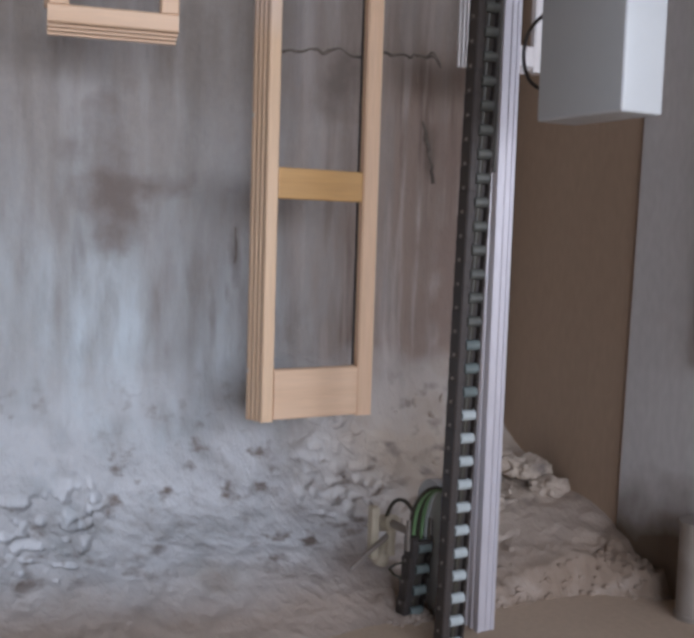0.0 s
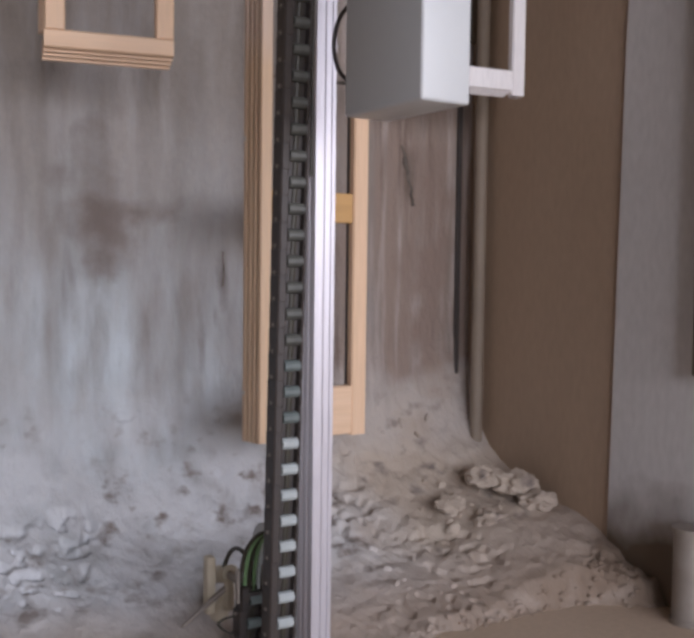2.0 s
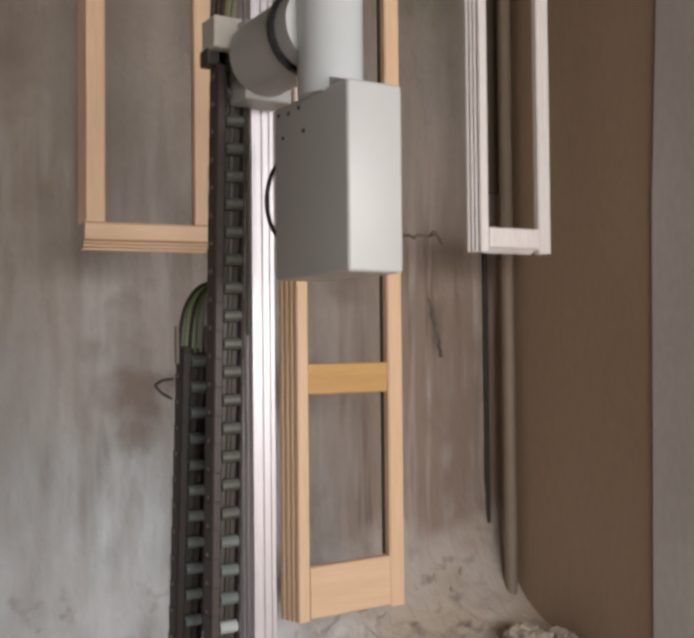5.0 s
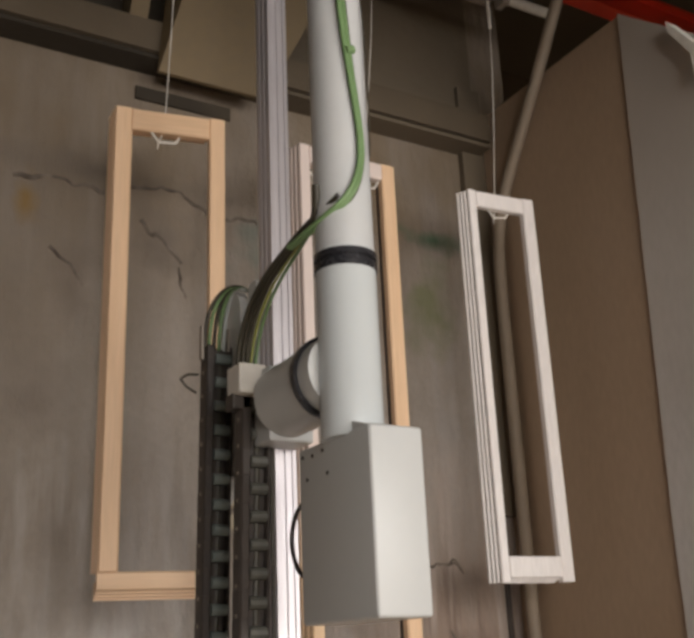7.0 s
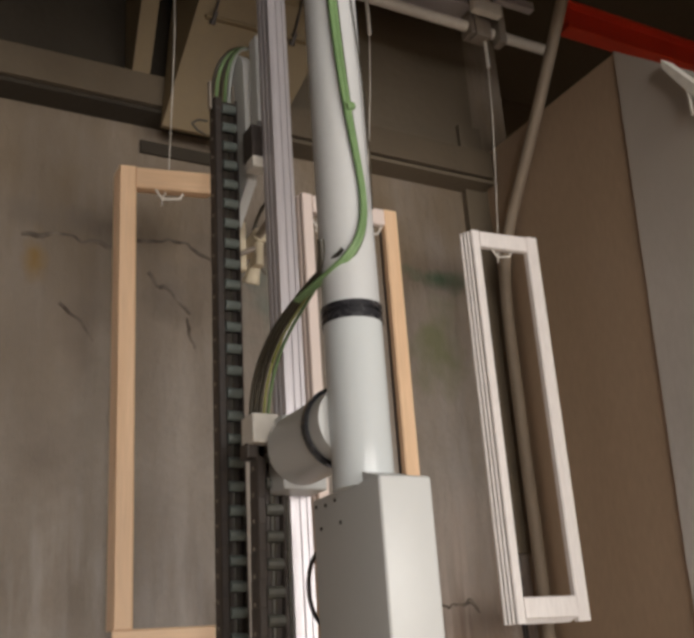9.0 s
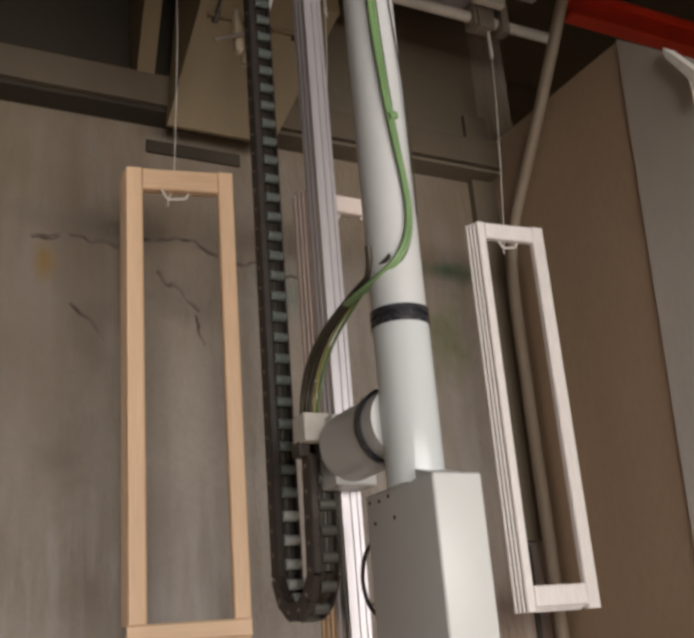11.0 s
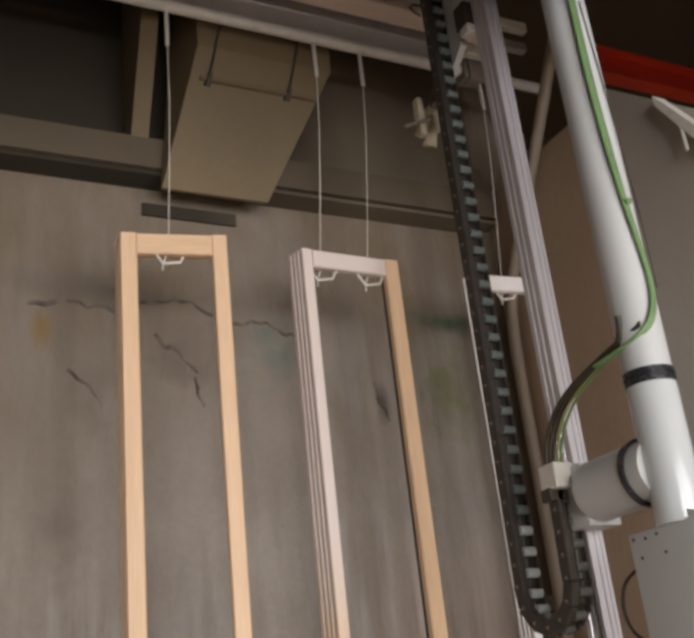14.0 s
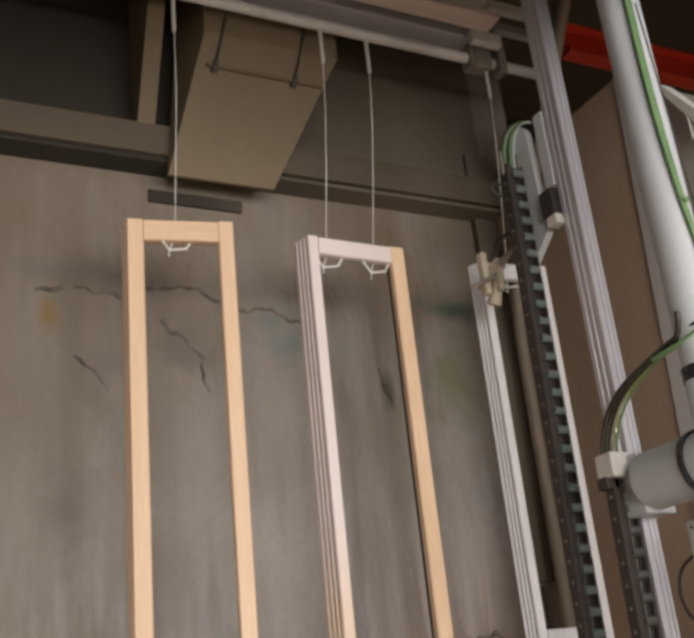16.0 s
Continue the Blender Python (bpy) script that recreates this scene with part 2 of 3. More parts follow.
PRIMER = material("white_primer", (0.9, 0.865, 0.855), 0.4, second=(0.84, 0.785, 0.775), scale=7, grain=60, stretch=(2, 2, 0.3), bump=0.05)
HALF = material("half_primed_wood", (0.76, 0.545, 0.35), 0.5, second=(0.66, 0.44, 0.255), scale=9, grain=60, stretch=(3, 3, 0.18), bump=0.06)
layer(HALF, (0.72, 0.62, 0.58), height_mask(HALF, 1.35, 1.75, 0.12, 8))
# dark colour of the strips that paint shade into the sash grooves
GROOVE = material("groove_shade_dark", (0.07, 0.05, 0.04), 0.7, second=(0.12, 0.085, 0.06))
ENAMEL = material("light_grey_enamel", (0.48, 0.49, 0.49), 0.38, second=(0.44, 0.445, 0.44), scale=3, grain=60, bump=0.01, mix=0.3, speckle=0.04)
ENAMEL_PIPE = material("white_grey_enamel", (0.48, 0.51, 0.525), 0.1, second=(0.45, 0.475, 0.485), scale=4, grain=20, bump=0.005, mix=0.4, speckle=0.04)
UPPER_PIPE = material("dusty_white_enamel", (0.5, 0.515, 0.53), 0.4, second=(0.44, 0.445, 0.445), scale=4, grain=30, bump=0.02, mix=0.5, speckle=0.08)
RING = material("glossy_black_rubber", (0.018, 0.018, 0.022), 0.25, second=(0.03, 0.03, 0.034), scale=10, grain=60, bump=0.02)
ALU = material("brushed_aluminium", (0.64, 0.61, 0.64), 0.36, 0.5, second=(0.58, 0.55, 0.58), scale=5, grain=80, stretch=(6, 6, 0.2), bump=0.03)
BLACK = material("black_plastic", (0.035, 0.028, 0.025), 0.5, second=(0.06, 0.045, 0.035), scale=10, grain=60, bump=0.1)
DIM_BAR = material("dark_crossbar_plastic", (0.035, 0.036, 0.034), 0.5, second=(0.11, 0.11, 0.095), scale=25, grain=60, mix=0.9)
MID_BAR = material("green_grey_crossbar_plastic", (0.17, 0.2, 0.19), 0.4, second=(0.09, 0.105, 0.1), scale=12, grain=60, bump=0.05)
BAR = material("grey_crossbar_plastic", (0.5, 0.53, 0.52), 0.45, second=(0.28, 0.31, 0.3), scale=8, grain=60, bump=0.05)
GREEN = material("green_cable", (0.17, 0.28, 0.12), 0.45, second=(0.11, 0.19, 0.08), scale=10)
OLIVE = material("dusty_dark_cable", (0.028, 0.023, 0.015), 0.5, second=(0.06, 0.05, 0.026), scale=10)
YELLOW = material("yellow_green_wire", (0.35, 0.36, 0.08), 0.5, second=(0.2, 0.22, 0.06), scale=10)
RED = material("red_paint", (0.75, 0.06, 0.025), 0.5, second=(0.6, 0.045, 0.02), scale=5, bump=0.05)
WHITE_STEEL = material("white_coated_steel", (0.68, 0.65, 0.6), 0.5, second=(0.5, 0.46, 0.41), scale=6, bump=0.05)
DIRTY_STEEL = material("dusty_steel", (0.33, 0.29, 0.25), 0.55, 0.3, second=(0.2, 0.16, 0.13), scale=8, bump=0.15)
CONDUIT = material("dusty_conduit", (0.28, 0.225, 0.17), 0.6, second=(0.2, 0.158, 0.118), scale=5, bump=0.08)
CRACK = material("dark_crack", (0.07, 0.056, 0.044), 0.9, second=(0.2, 0.168, 0.14), scale=16, mix=1.0)
PLANK = material("dusty_plank", (0.72, 0.6, 0.53), 0.7, second=(0.58, 0.46, 0.39), scale=8, grain=60, stretch=(0.2, 3, 3), bump=0.1)
GUN = material("sprayed_gun", (0.6, 0.53, 0.4), 0.6, second=(0.3, 0.24, 0.15), scale=14, bump=0.3)


# ---- mesh helpers ----
def put_mesh(name, bm, mats, parent=None, smooth=False):
    mesh = bpy.data.meshes.new(name)
    bm.normal_update()
    bm.to_mesh(mesh)
    bm.free()
    for m in mats if isinstance(mats, (list, tuple)) else [mats]:
        mesh.materials.append(m)
    if smooth:
        for p in mesh.polygons:
            p.use_smooth = True
        mesh.set_sharp_from_angle(angle=radians(40))
    ob = new(name, mesh)
    ob.parent = parent
    return ob


def part(name, bm, mat, parent, label="", smooth=False):
    ob = put_mesh(name, bm, mat, parent, smooth)
    return tagged(ob, label) if label else ob


def box(bm, lo, hi, bevel=0.0, mat=0, seg=2):
    made = bmesh.ops.create_cube(bm, size=1.0)
    verts = made["verts"]
    for v in verts:
        v.co = Vector([lo[i] + (v.co[i] + 0.5) * (hi[i] - lo[i]) for i in range(3)])
    faces = {f for v in verts for f in v.link_faces}
    if bevel:
        edges = list({e for v in verts for e in v.link_edges})
        out = bmesh.ops.bevel(bm, geom=edges, offset=bevel, segments=seg, affect="EDGES", profile=0.5)
        faces = set(out["faces"]) | {f for v in out["verts"] if v.is_valid for f in v.link_faces} | {f for f in faces if f.is_valid}
    for f in faces:
        f.material_index = mat
    return bm


def rod(bm, a, b, r, r2=None, seg=20, mat=0, cap=True):
    a, b = Vector(a), Vector(b)
    made = bmesh.ops.create_cone(bm, cap_ends=cap, segments=seg, radius1=r, radius2=r if r2 is None else r2, depth=(b - a).length)
    m = Matrix.Translation((a + b) / 2) @ (b - a).to_track_quat("Z", "Y").to_matrix().to_4x4()
    bmesh.ops.transform(bm, matrix=m, verts=made["verts"])
    for f in {f for v in made["verts"] for f in v.link_faces}:
        f.material_index = mat
    return bm


def prism(bm, outline, axis, lo, hi, mat=0):
    """Extrude a 2D outline along an axis from lo to hi."""
    order = {"x": lambda u, v, w: (w, u, v), "y": lambda u, v, w: (u, w, v), "z": lambda u, v, w: (u, v, w)}[axis]
    ends = [[bm.verts.new(order(u, v, w)) for u, v in outline] for w in (lo, hi)]
    n = len(outline)
    made = [bm.faces.new(ends[0][::-1]), bm.faces.new(ends[1])]
    for i in range(n):
        made.append(bm.faces.new((ends[0][i], ends[0][(i + 1) % n], ends[1][(i + 1) % n], ends[1][i])))
    for f in made:
        f.material_index = mat
    bmesh.ops.recalc_face_normals(bm, faces=made)
    return bm


def cable(name, points, r, mat, parent=None, label=""):
    """A smooth tube through points."""
    curve = bpy.data.curves.new(name, "CURVE")
    curve.dimensions, curve.bevel_depth, curve.bevel_resolution, curve.resolution_u = "3D", r, 2, 8
    s = curve.splines.new("NURBS")
    s.points.add(len(points) - 1)
    s.order_u, s.use_endpoint_u = min(4, len(points)), True
    for p, co in zip(s.points, points):
        p.co = (*co, 1)
    curve.materials.append(mat)
    temp = bpy.data.objects.new(name, curve)
    mesh = bpy.data.meshes.new_from_object(temp)
    bpy.data.objects.remove(temp)
    for p in mesh.polygons:
        p.use_smooth = True
    ob = new(name, mesh)
    ob.parent = parent
    return tagged(ob, label) if label else ob


def wire(bm, points, r, seg=8, mat=0):
    for a, b in zip(points, points[1:]):
        rod(bm, a, b, r, seg=seg, mat=mat)
    return bm


# ---- structure ----
YW, XR = 2.624, 2.16


def structure(name, bm, mat, label, category, smooth=False):
    return tagged(put_mesh(name, bm, mat, None, smooth), label, category, kind="structure")


def build_room():
    bm = box(bmesh.new(), (-4, -4.2, -0.5), (5, 4.1, 0))
    structure("floor", bm, FLOOR, "dusty brown concrete floor of the spray booth", "floor")
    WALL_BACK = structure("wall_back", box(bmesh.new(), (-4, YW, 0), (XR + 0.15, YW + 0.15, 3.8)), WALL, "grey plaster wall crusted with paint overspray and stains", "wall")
    for pts, r in (([(0.5, 2.5), (0.62, 2.512), (0.75, 2.498), (0.85, 2.535), (0.93, 2.545), (0.99, 2.54), (1.03, 2.515), (1.08, 2.49), (1.15, 2.48), (1.2, 2.5), (1.24, 2.5), (1.3, 2.47), (1.37, 2.458)], 0.004),
                   ([(0.87, 2.43), (0.9, 2.4), (0.94, 2.385), (0.98, 2.33), (1.0, 2.31)], 0.0045), ([(0.99, 2.3), (1.0, 2.24), (1.01, 2.2)], 0.003), ([(0.61, 2.3), (0.67, 2.26), (0.72, 2.18)], 0.0035),
                   ([(1.6, 2.31), (1.615, 2.24), (1.65, 2.19)], 0.004), ([(1.34, 1.44), (1.4, 1.425), (1.47, 1.43), (1.57, 1.44), (1.63, 1.43), (1.7, 1.45), (1.81, 1.455), (1.9, 1.46), (1.94, 1.44)], 0.003),
                   ([(1.88, 1.26), (1.9, 1.19), (1.92, 1.13), (1.925, 1.06)], 0.005), ([(1.85, 1.44), (1.89, 1.45), (1.95, 1.435)], 0.004), ([(1.265, 0.92), (1.275, 0.85), (1.26, 0.8)], 0.003)):
        way = []
        for (xa, za), (xb, zb) in zip(pts, pts[1:]):
            for k in range(5):
                x, z = xa + (xb - xa) * k / 5, za + (zb - za) * k / 5
                way.append((x + 0.011 * noise.noise((x * 30, z * 30, 1)), YW + 0.002, z + 0.022 * noise.noise((x * 26, z * 26, 5))))
        bm = bmesh.new()
        for a, b in zip(way, way[1:]):
            ra, rb = (max(0.003, r * (1.5 + 1.3 * noise.noise((p[0] * 17, p[2] * 17, 9)))) for p in (a, b))
            rod(bm, a, b, ra, rb, seg=8)
        part("crack", bm, CRACK, WALL_BACK)
    structure("wall_right", prism(bmesh.new(), [(1.976, 0), (YW, 0), (YW, 3.08), (1.876, 3.08), (1.951, 1.5)], "x", XR, XR + 0.15), BROWN, "plain brown painted side wall of the booth", "wall")
    # its far edge leans a little and its top slopes, to fit the camera's view
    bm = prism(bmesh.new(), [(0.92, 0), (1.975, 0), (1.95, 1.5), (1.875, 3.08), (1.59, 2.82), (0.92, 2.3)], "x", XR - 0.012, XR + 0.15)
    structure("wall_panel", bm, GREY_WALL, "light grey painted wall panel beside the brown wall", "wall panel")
    structure("ceiling", box(bmesh.new(), (-4, -4.2, 4.6), (5, 4.1, 4.75)), DARK, "dark ceiling of the hall", "ceiling")
    structure("ceiling_booth", box(bmesh.new(), (-4, 0.92, 3.8), (XR - 0.1, YW + 0.15, 3.86)), DARK, "dark roof sheet of the booth", "ceiling")
    # unseen sheet added to keep window light off the upper booth
    structure("wall_light_block", box(bmesh.new(), (-4, 0.8, 2.84), (5, 0.9, 4.6)), DARK, "unseen dark sheet added to shade the top of the booth", "wall")
    structure("wall_left", box(bmesh.new(), (-4.15, -4.2, 0), (-4, 4.1, 4.6)), BEAM, "plain dusty hall wall", "wall")
    structure("wall_far", box(bmesh.new(), (5, -4.2, 0), (5.15, 4.1, 4.6)), DARK, "plain dark hall wall", "wall")
    structure("wall_beyond", box(bmesh.new(), (-4, 4.1, 0), (5.15, 4.25, 4.6)), DARK, "dark hall wall behind the booth", "wall")
    # rear wall with a window opening
    structure("wall_rear", box(bmesh.new(), (-4, -4.2, 0), (5, -4.05, 0.6)), BEAM, "plain dusty hall wall under the window", "wall")
    structure("wall_rear_top", box(bmesh.new(), (-4, -4.2, 2.8), (5, -4.05, 4.6)), BEAM, "plain dusty hall wall over the window", "wall")
    structure("wall_rear_side", box(bmesh.new(), (-4, -4.2, 0.6), (-1.8, -4.05, 2.8)), BEAM, "plain dusty hall wall beside the window", "wall")
    structure("wall_rear_corner", box(bmesh.new(), (4.5, -4.2, 0.6), (5, -4.05, 2.8)), BEAM, "plain dusty hall wall beside the window", "wall")
    # ledge beam along the back wall under the roof
    prof = [(YW, 2.94), (YW - 0.1, 2.95), (YW - 0.1, 3.055), (YW, 3.095)]
    structure("trim_ledge", prism(bmesh.new(), prof, "x", -4, XR - 0.02), LEDGE, "dusty steel ledge along the top of the back wall", "ledge")
    # dark strip that paints the shade on the ledge's underside
    structure("trim_ledge_shade", box(bmesh.new(), (-4, YW - 0.097, 2.925), (XR - 0.02, YW - 0.001, 2.938), 0.002), DARK, "dark strip standing in for the shade under the ledge", "ledge")
    # sheet added to darken the wall above the ledge
    structure("wall_back_top", box(bmesh.new(), (-4, YW - 0.012, 3.07), (XR - 0.02, YW - 0.002, 3.8)), DARK, "dark sheet added over the ledge of the back wall", "wall")
    # the hood's shadow on the wall, drawn as a dark strip
    structure("trim_hood_shadow", box(bmesh.new(), (0.84, YW - 0.012, 2.83), (1.15, YW - 0.001, 2.872)), DARK, "dark strip standing in for the shadow under the hood", "ledge")
    structure("trim_corner_gap", box(bmesh.new(), (2.096, YW - 0.014, 0.3), (2.112, YW - 0.001, 1.6), 0.002), BLACK, "dark open gap in the corner beside the pipe", "gap")
    structure("trim_corner", box(bmesh.new(), (XR - 0.1, YW - 0.03, 1.61), (XR, YW, 3.2), 0.003), DARK, "dark steel corner post at the top of the wall", "post")
    structure("trim_post", box(bmesh.new(), (XR - 0.065, 1.6, 0.62), (XR - 0.027, 1.66, 1.9), 0.004), DARK, "dark steel strip on the grey panel", "post")


def build_hood():
    bm = prism(bmesh.new(), [(2.52, 2.87), (2.52, 3.8), (2.335, 3.8), (2.335, 3.3), (2.505, 2.87)], "x", 0.0, 1.0)
    for v in bm.verts:
        up = min(1.0, (v.co.z - 2.87) / 0.43)
        v.co.x = (0.872 + 0.08 * up) + v.co.x * (0.35 + 0.11 * up)
    hood = tagged(put_mesh("ventilation_hood", bm, HOOD), "dusty slanted sheet-metal hood hanging from the dark roof", "ventilation hood")
    part("side_flange", prism(bmesh.new(), [(2.6, 2.95), (2.6, 3.8), (2.37, 3.8), (2.37, 3.4), (2.57, 2.95)], "x", 0.785, 0.84), HOOD, hood)
    part("seam", box(bmesh.new(), (0.965, 2.36, 3.195), (1.36, 2.38, 3.207), 0.002), HOOD, hood)
    for x in (0.992, 1.262):
        b = rod(bmesh.new(), (x, 2.362, 3.2), (x + 0.045, 2.29, 3.46), 0.0042, seg=10)
        rod(b, (x - 0.002, 2.38, 3.185), (x + 0.003, 2.352, 3.215), 0.0115, 0.007, seg=12)
        part("rod", b, BLACK, hood, "black threaded rod", True)


def build_conduit():
    pts = [(2.124, 2.53, 0.2), (2.124, 2.53, 1.2), (2.124, 2.53, 2.2), (2.124, 2.53, 2.56), (2.126, 2.47, 2.72), (2.124, 2.32, 2.92), (2.12, 2.12, 3.22), (2.12, 1.8, 3.75)]
    tagged(cable("conduit_pipe", pts, 0.021, CONDUIT), "dusty brown conduit pipe bent along the corner of the walls", "pipe")


def smooth_step(a, b, v):
    v = max(0.0, min(1.0, (v - a) / (b - a)))
    return v * v * (3 - 2 * v)


def crust_point(x, s):
    """A point of the crust of overspray: s runs from the wall (0) down and out over the floor (1)."""
    reach = 0.74 + 0.1 * noise.noise((x * 0.9, 3.1, 0)) + max(0.0, 1.1 - x) * 0.3
    high = 0.15 + 0.02 * noise.noise((x * 1.3, 8.2, 0))
    if s < 0.4:
        z = 0.66 - (s / 0.4) * (0.66 - 0.3)
        t = reach * math.exp(-z / high)
    else:
        t0 = reach * math.exp(-0.3 / high)
        t = t0 + (s - 0.4) / 0.6 * (reach * 1.4 - t0)
        z = -high * math.log(t / reach)
    ragged = noise.fractal((x * 9.0, 1.7, z * 9.0), 1.0, 2.0, 4)
    y = YW - t + 0.014 + 0.007 * ragged
    slope = math.atan2(t, high)
    # higher towards the corner, with a broken front edge
    edge = 0.75 + 0.035 * noise.fractal((x * 8, 0, 2.0), 1.0, 2.0, 4) + 0.13 * smooth_step(1.95, 2.14, x)
    front = 1 - smooth_step(edge - 0.05, edge + 0.02, t)
    z += 0.15 * smooth_step(1.62, 2.16, x) * min(1.0, t / 0.6) * front * (1 - 0.55 * smooth_step(0.4, 0.8, t))
    z += 0.026 * smooth_step(1.35, 1.6, x) * smooth_step(0.35, 0.7, t) * front
    calm = smooth_step(0.3, 0.75, t) * (1 - 0.85 * smooth_step(1.4, 1.7, x))
    amount = min(1.0, t * 6) * (1 - 0.8 * calm) * (0.15 + 0.85 * front)
    p = (x * 1.0, y, z)
    lump = noise.fractal((p[0] * 4.5, p[1] * 4.5, p[2] * 4.5), 1.0, 2.0, 6)
    patch = smooth_step(-0.15, 0.3, noise.noise((x * 1.9 + 4, y * 2.4, z * 2.4)))
    pit = noise.voronoi((p[0] * 11 + 0.6 * lump, p[1] * 11, p[2] * 11 + 0.6 * lump))[0]
    crag = pit[1] - pit[0]
    right = smooth_step(1.5, 1.8, x)
    hole = smooth_step(0.12, 0.3, noise.noise((p[0] * 15, p[1] * 15, p[2] * 19)))
    cluster = smooth_step(0.06, 0.3, noise.noise((x * 2.7 + 1.3, y * 3.2, z * 4.5)))
    cluster *= 0.25 + 0.75 * smooth_step(0.1, 0.5, x)
    patch *= 0.3 + 0.7 * smooth_step(0.1, 0.5, x)
    small = smooth_step(0.14, 0.3, noise.noise((p[0] * 34 + lump, p[1] * 30, p[2] * 40)))
    d = amount * ((0.02 - 0.004 * right) * lump + patch * ((0.011 + 0.006 * right) * min(crag, 0.5) - 0.004 - 0.018 * cluster * hole) - 0.02 * cluster * small) + 0.006 * (ragged + 0.2) * smooth_step(0.02, 0.2, s) * (1 - 0.7 * calm)
    return (x, y - d * math.cos(slope), z + d * math.sin(slope))


def build_heap():
    nx, ny, x0, x1 = 760, 300, -1.0, XR
    verts, faces = [], []
    for j in range(ny + 1):
        for i in range(nx + 1):
            verts.append(crust_point(x0 + (x1 - x0) * i / nx, j / ny))
    for j in range(ny):
        for i in range(nx):
            a = j * (nx + 1) + i
            faces.append((a, a + 1, a + nx + 2, a + nx + 1))
    mesh = bpy.data.meshes.new("overspray_heap")
    mesh.from_pydata(verts, [], faces)
    mesh.materials.append(WALL)
    for p in mesh.polygons:
        p.use_smooth = True
    tagged(new("overspray_heap", mesh), "lumpy heap of dried whitish paint dust piled against the wall", "paint dust", kind="stuff")
    # crumbs and flakes lying on the heap
    rng = random.Random(4)
    bm = bmesh.new()
    for _ in range(300):
        x, s = rng.uniform(-0.1, XR - 0.03), rng.uniform(0.3, 0.75)
        if noise.noise((x * 2.4, s * 4, 2.2)) < 0.02:
            continue
        c = crust_point(x, s)
        if c[1] < 2.0:
            continue
        if x < 1.5:
            continue
        big = x > 1.75 and s > 0.4 and rng.random() < 0.5
        r = rng.uniform(0.004, 0.011) * (1.5 if big else 1)
        made = bmesh.ops.create_icosphere(bm, subdivisions=2, radius=r)
        m = Matrix.Translation(c) @ Euler([rng.uniform(0, 6) for _ in range(3)]).to_matrix().to_4x4() @ Matrix.Diagonal((rng.uniform(0.7, 1.8), rng.uniform(0.7, 1.4), rng.uniform(0.35, 0.8), 1))
        off = rng.uniform(0, 50)
        for v in made["verts"]:
            v.co = m @ (v.co * (1 + 0.5 * noise.noise(v.co / r * 0.9 + Vector((off, 0, 0)))))
    # ragged crumbs along the heap's front edge
    for _ in range(1500):
        c = crust_point(rng.uniform(1.4, XR - 0.03), rng.uniform(0.7, 1.0))
        if not 0.7 < YW - c[1] < 0.88:
            continue
        r = rng.uniform(0.003, 0.009)
        made = bmesh.ops.create_icosphere(bm, subdivisions=1, radius=r)
        bmesh.ops.transform(bm, verts=made["verts"], matrix=Matrix.Translation(c) @ Matrix.Diagonal((rng.uniform(0.7, 1.8), rng.uniform(0.7, 1.4), rng.uniform(0.5, 1.1), 1)))
    for cx, cy, cz, r in ((2.07, 2.27, 0.235, 0.05), (2.0, 2.33, 0.25, 0.045), (2.1, 2.2, 0.19, 0.045), (1.93, 2.22, 0.15, 0.04), (2.06, 2.1, 0.12, 0.04), (1.85, 2.3, 0.19, 0.035)):
        made = bmesh.ops.create_icosphere(bm, subdivisions=4, radius=r)
        for v in made["verts"]:
            q = v.co / r
            v.co = Vector((cx, cy, cz)) + Vector((v.co.x * 1.3, v.co.y * 1.1, v.co.z * 0.75)) * (1 + 0.34 * noise.fractal(q * 1.4 + Vector((cx * 9, cy * 7, 0)), 0.8, 2.0, 6))
    tagged(put_mesh("overspray_crumbs", bm, WALL, smooth=False), "crumbs and flakes of dried paint dust on the heap", "paint dust", kind="stuff")


# ---- hanging frames ----
YF = 2.234
PEGS = (2.45, 1.82, 1.195, 0.557)


def section(width, depth, outer, step=0.004):
    """Outline of a sash bar: u from the inside (0) outwards, v in depth; the outer edge has two grooves."""
    if not outer:
        return [(0, 0), (width, 0), (width, depth), (0, depth)]
    w = width
    out = [(0, 0.004), (0.004, 0), (w - step - 0.003, 0), (w - step, 0.003)]
    for n, k in enumerate(GROOVES):
        u0, u1 = w - step * (1 - n / 3), w - step * (1 - (n + 1) / 3)
        out += [(u0 + 0.001, depth * k), (u0 - 0.007, depth * k + 0.0005), (u0 - 0.007, depth * k + 0.0055), (u1, depth * k + 0.006)]
    # glazing rebate on the inside
    r = min(0.02, w - step - 0.011)
    return out + [(w, depth), (r, depth), (r, 0.022), (0, 0.022)]


GROOVES = (0.22, 0.46, 0.72)


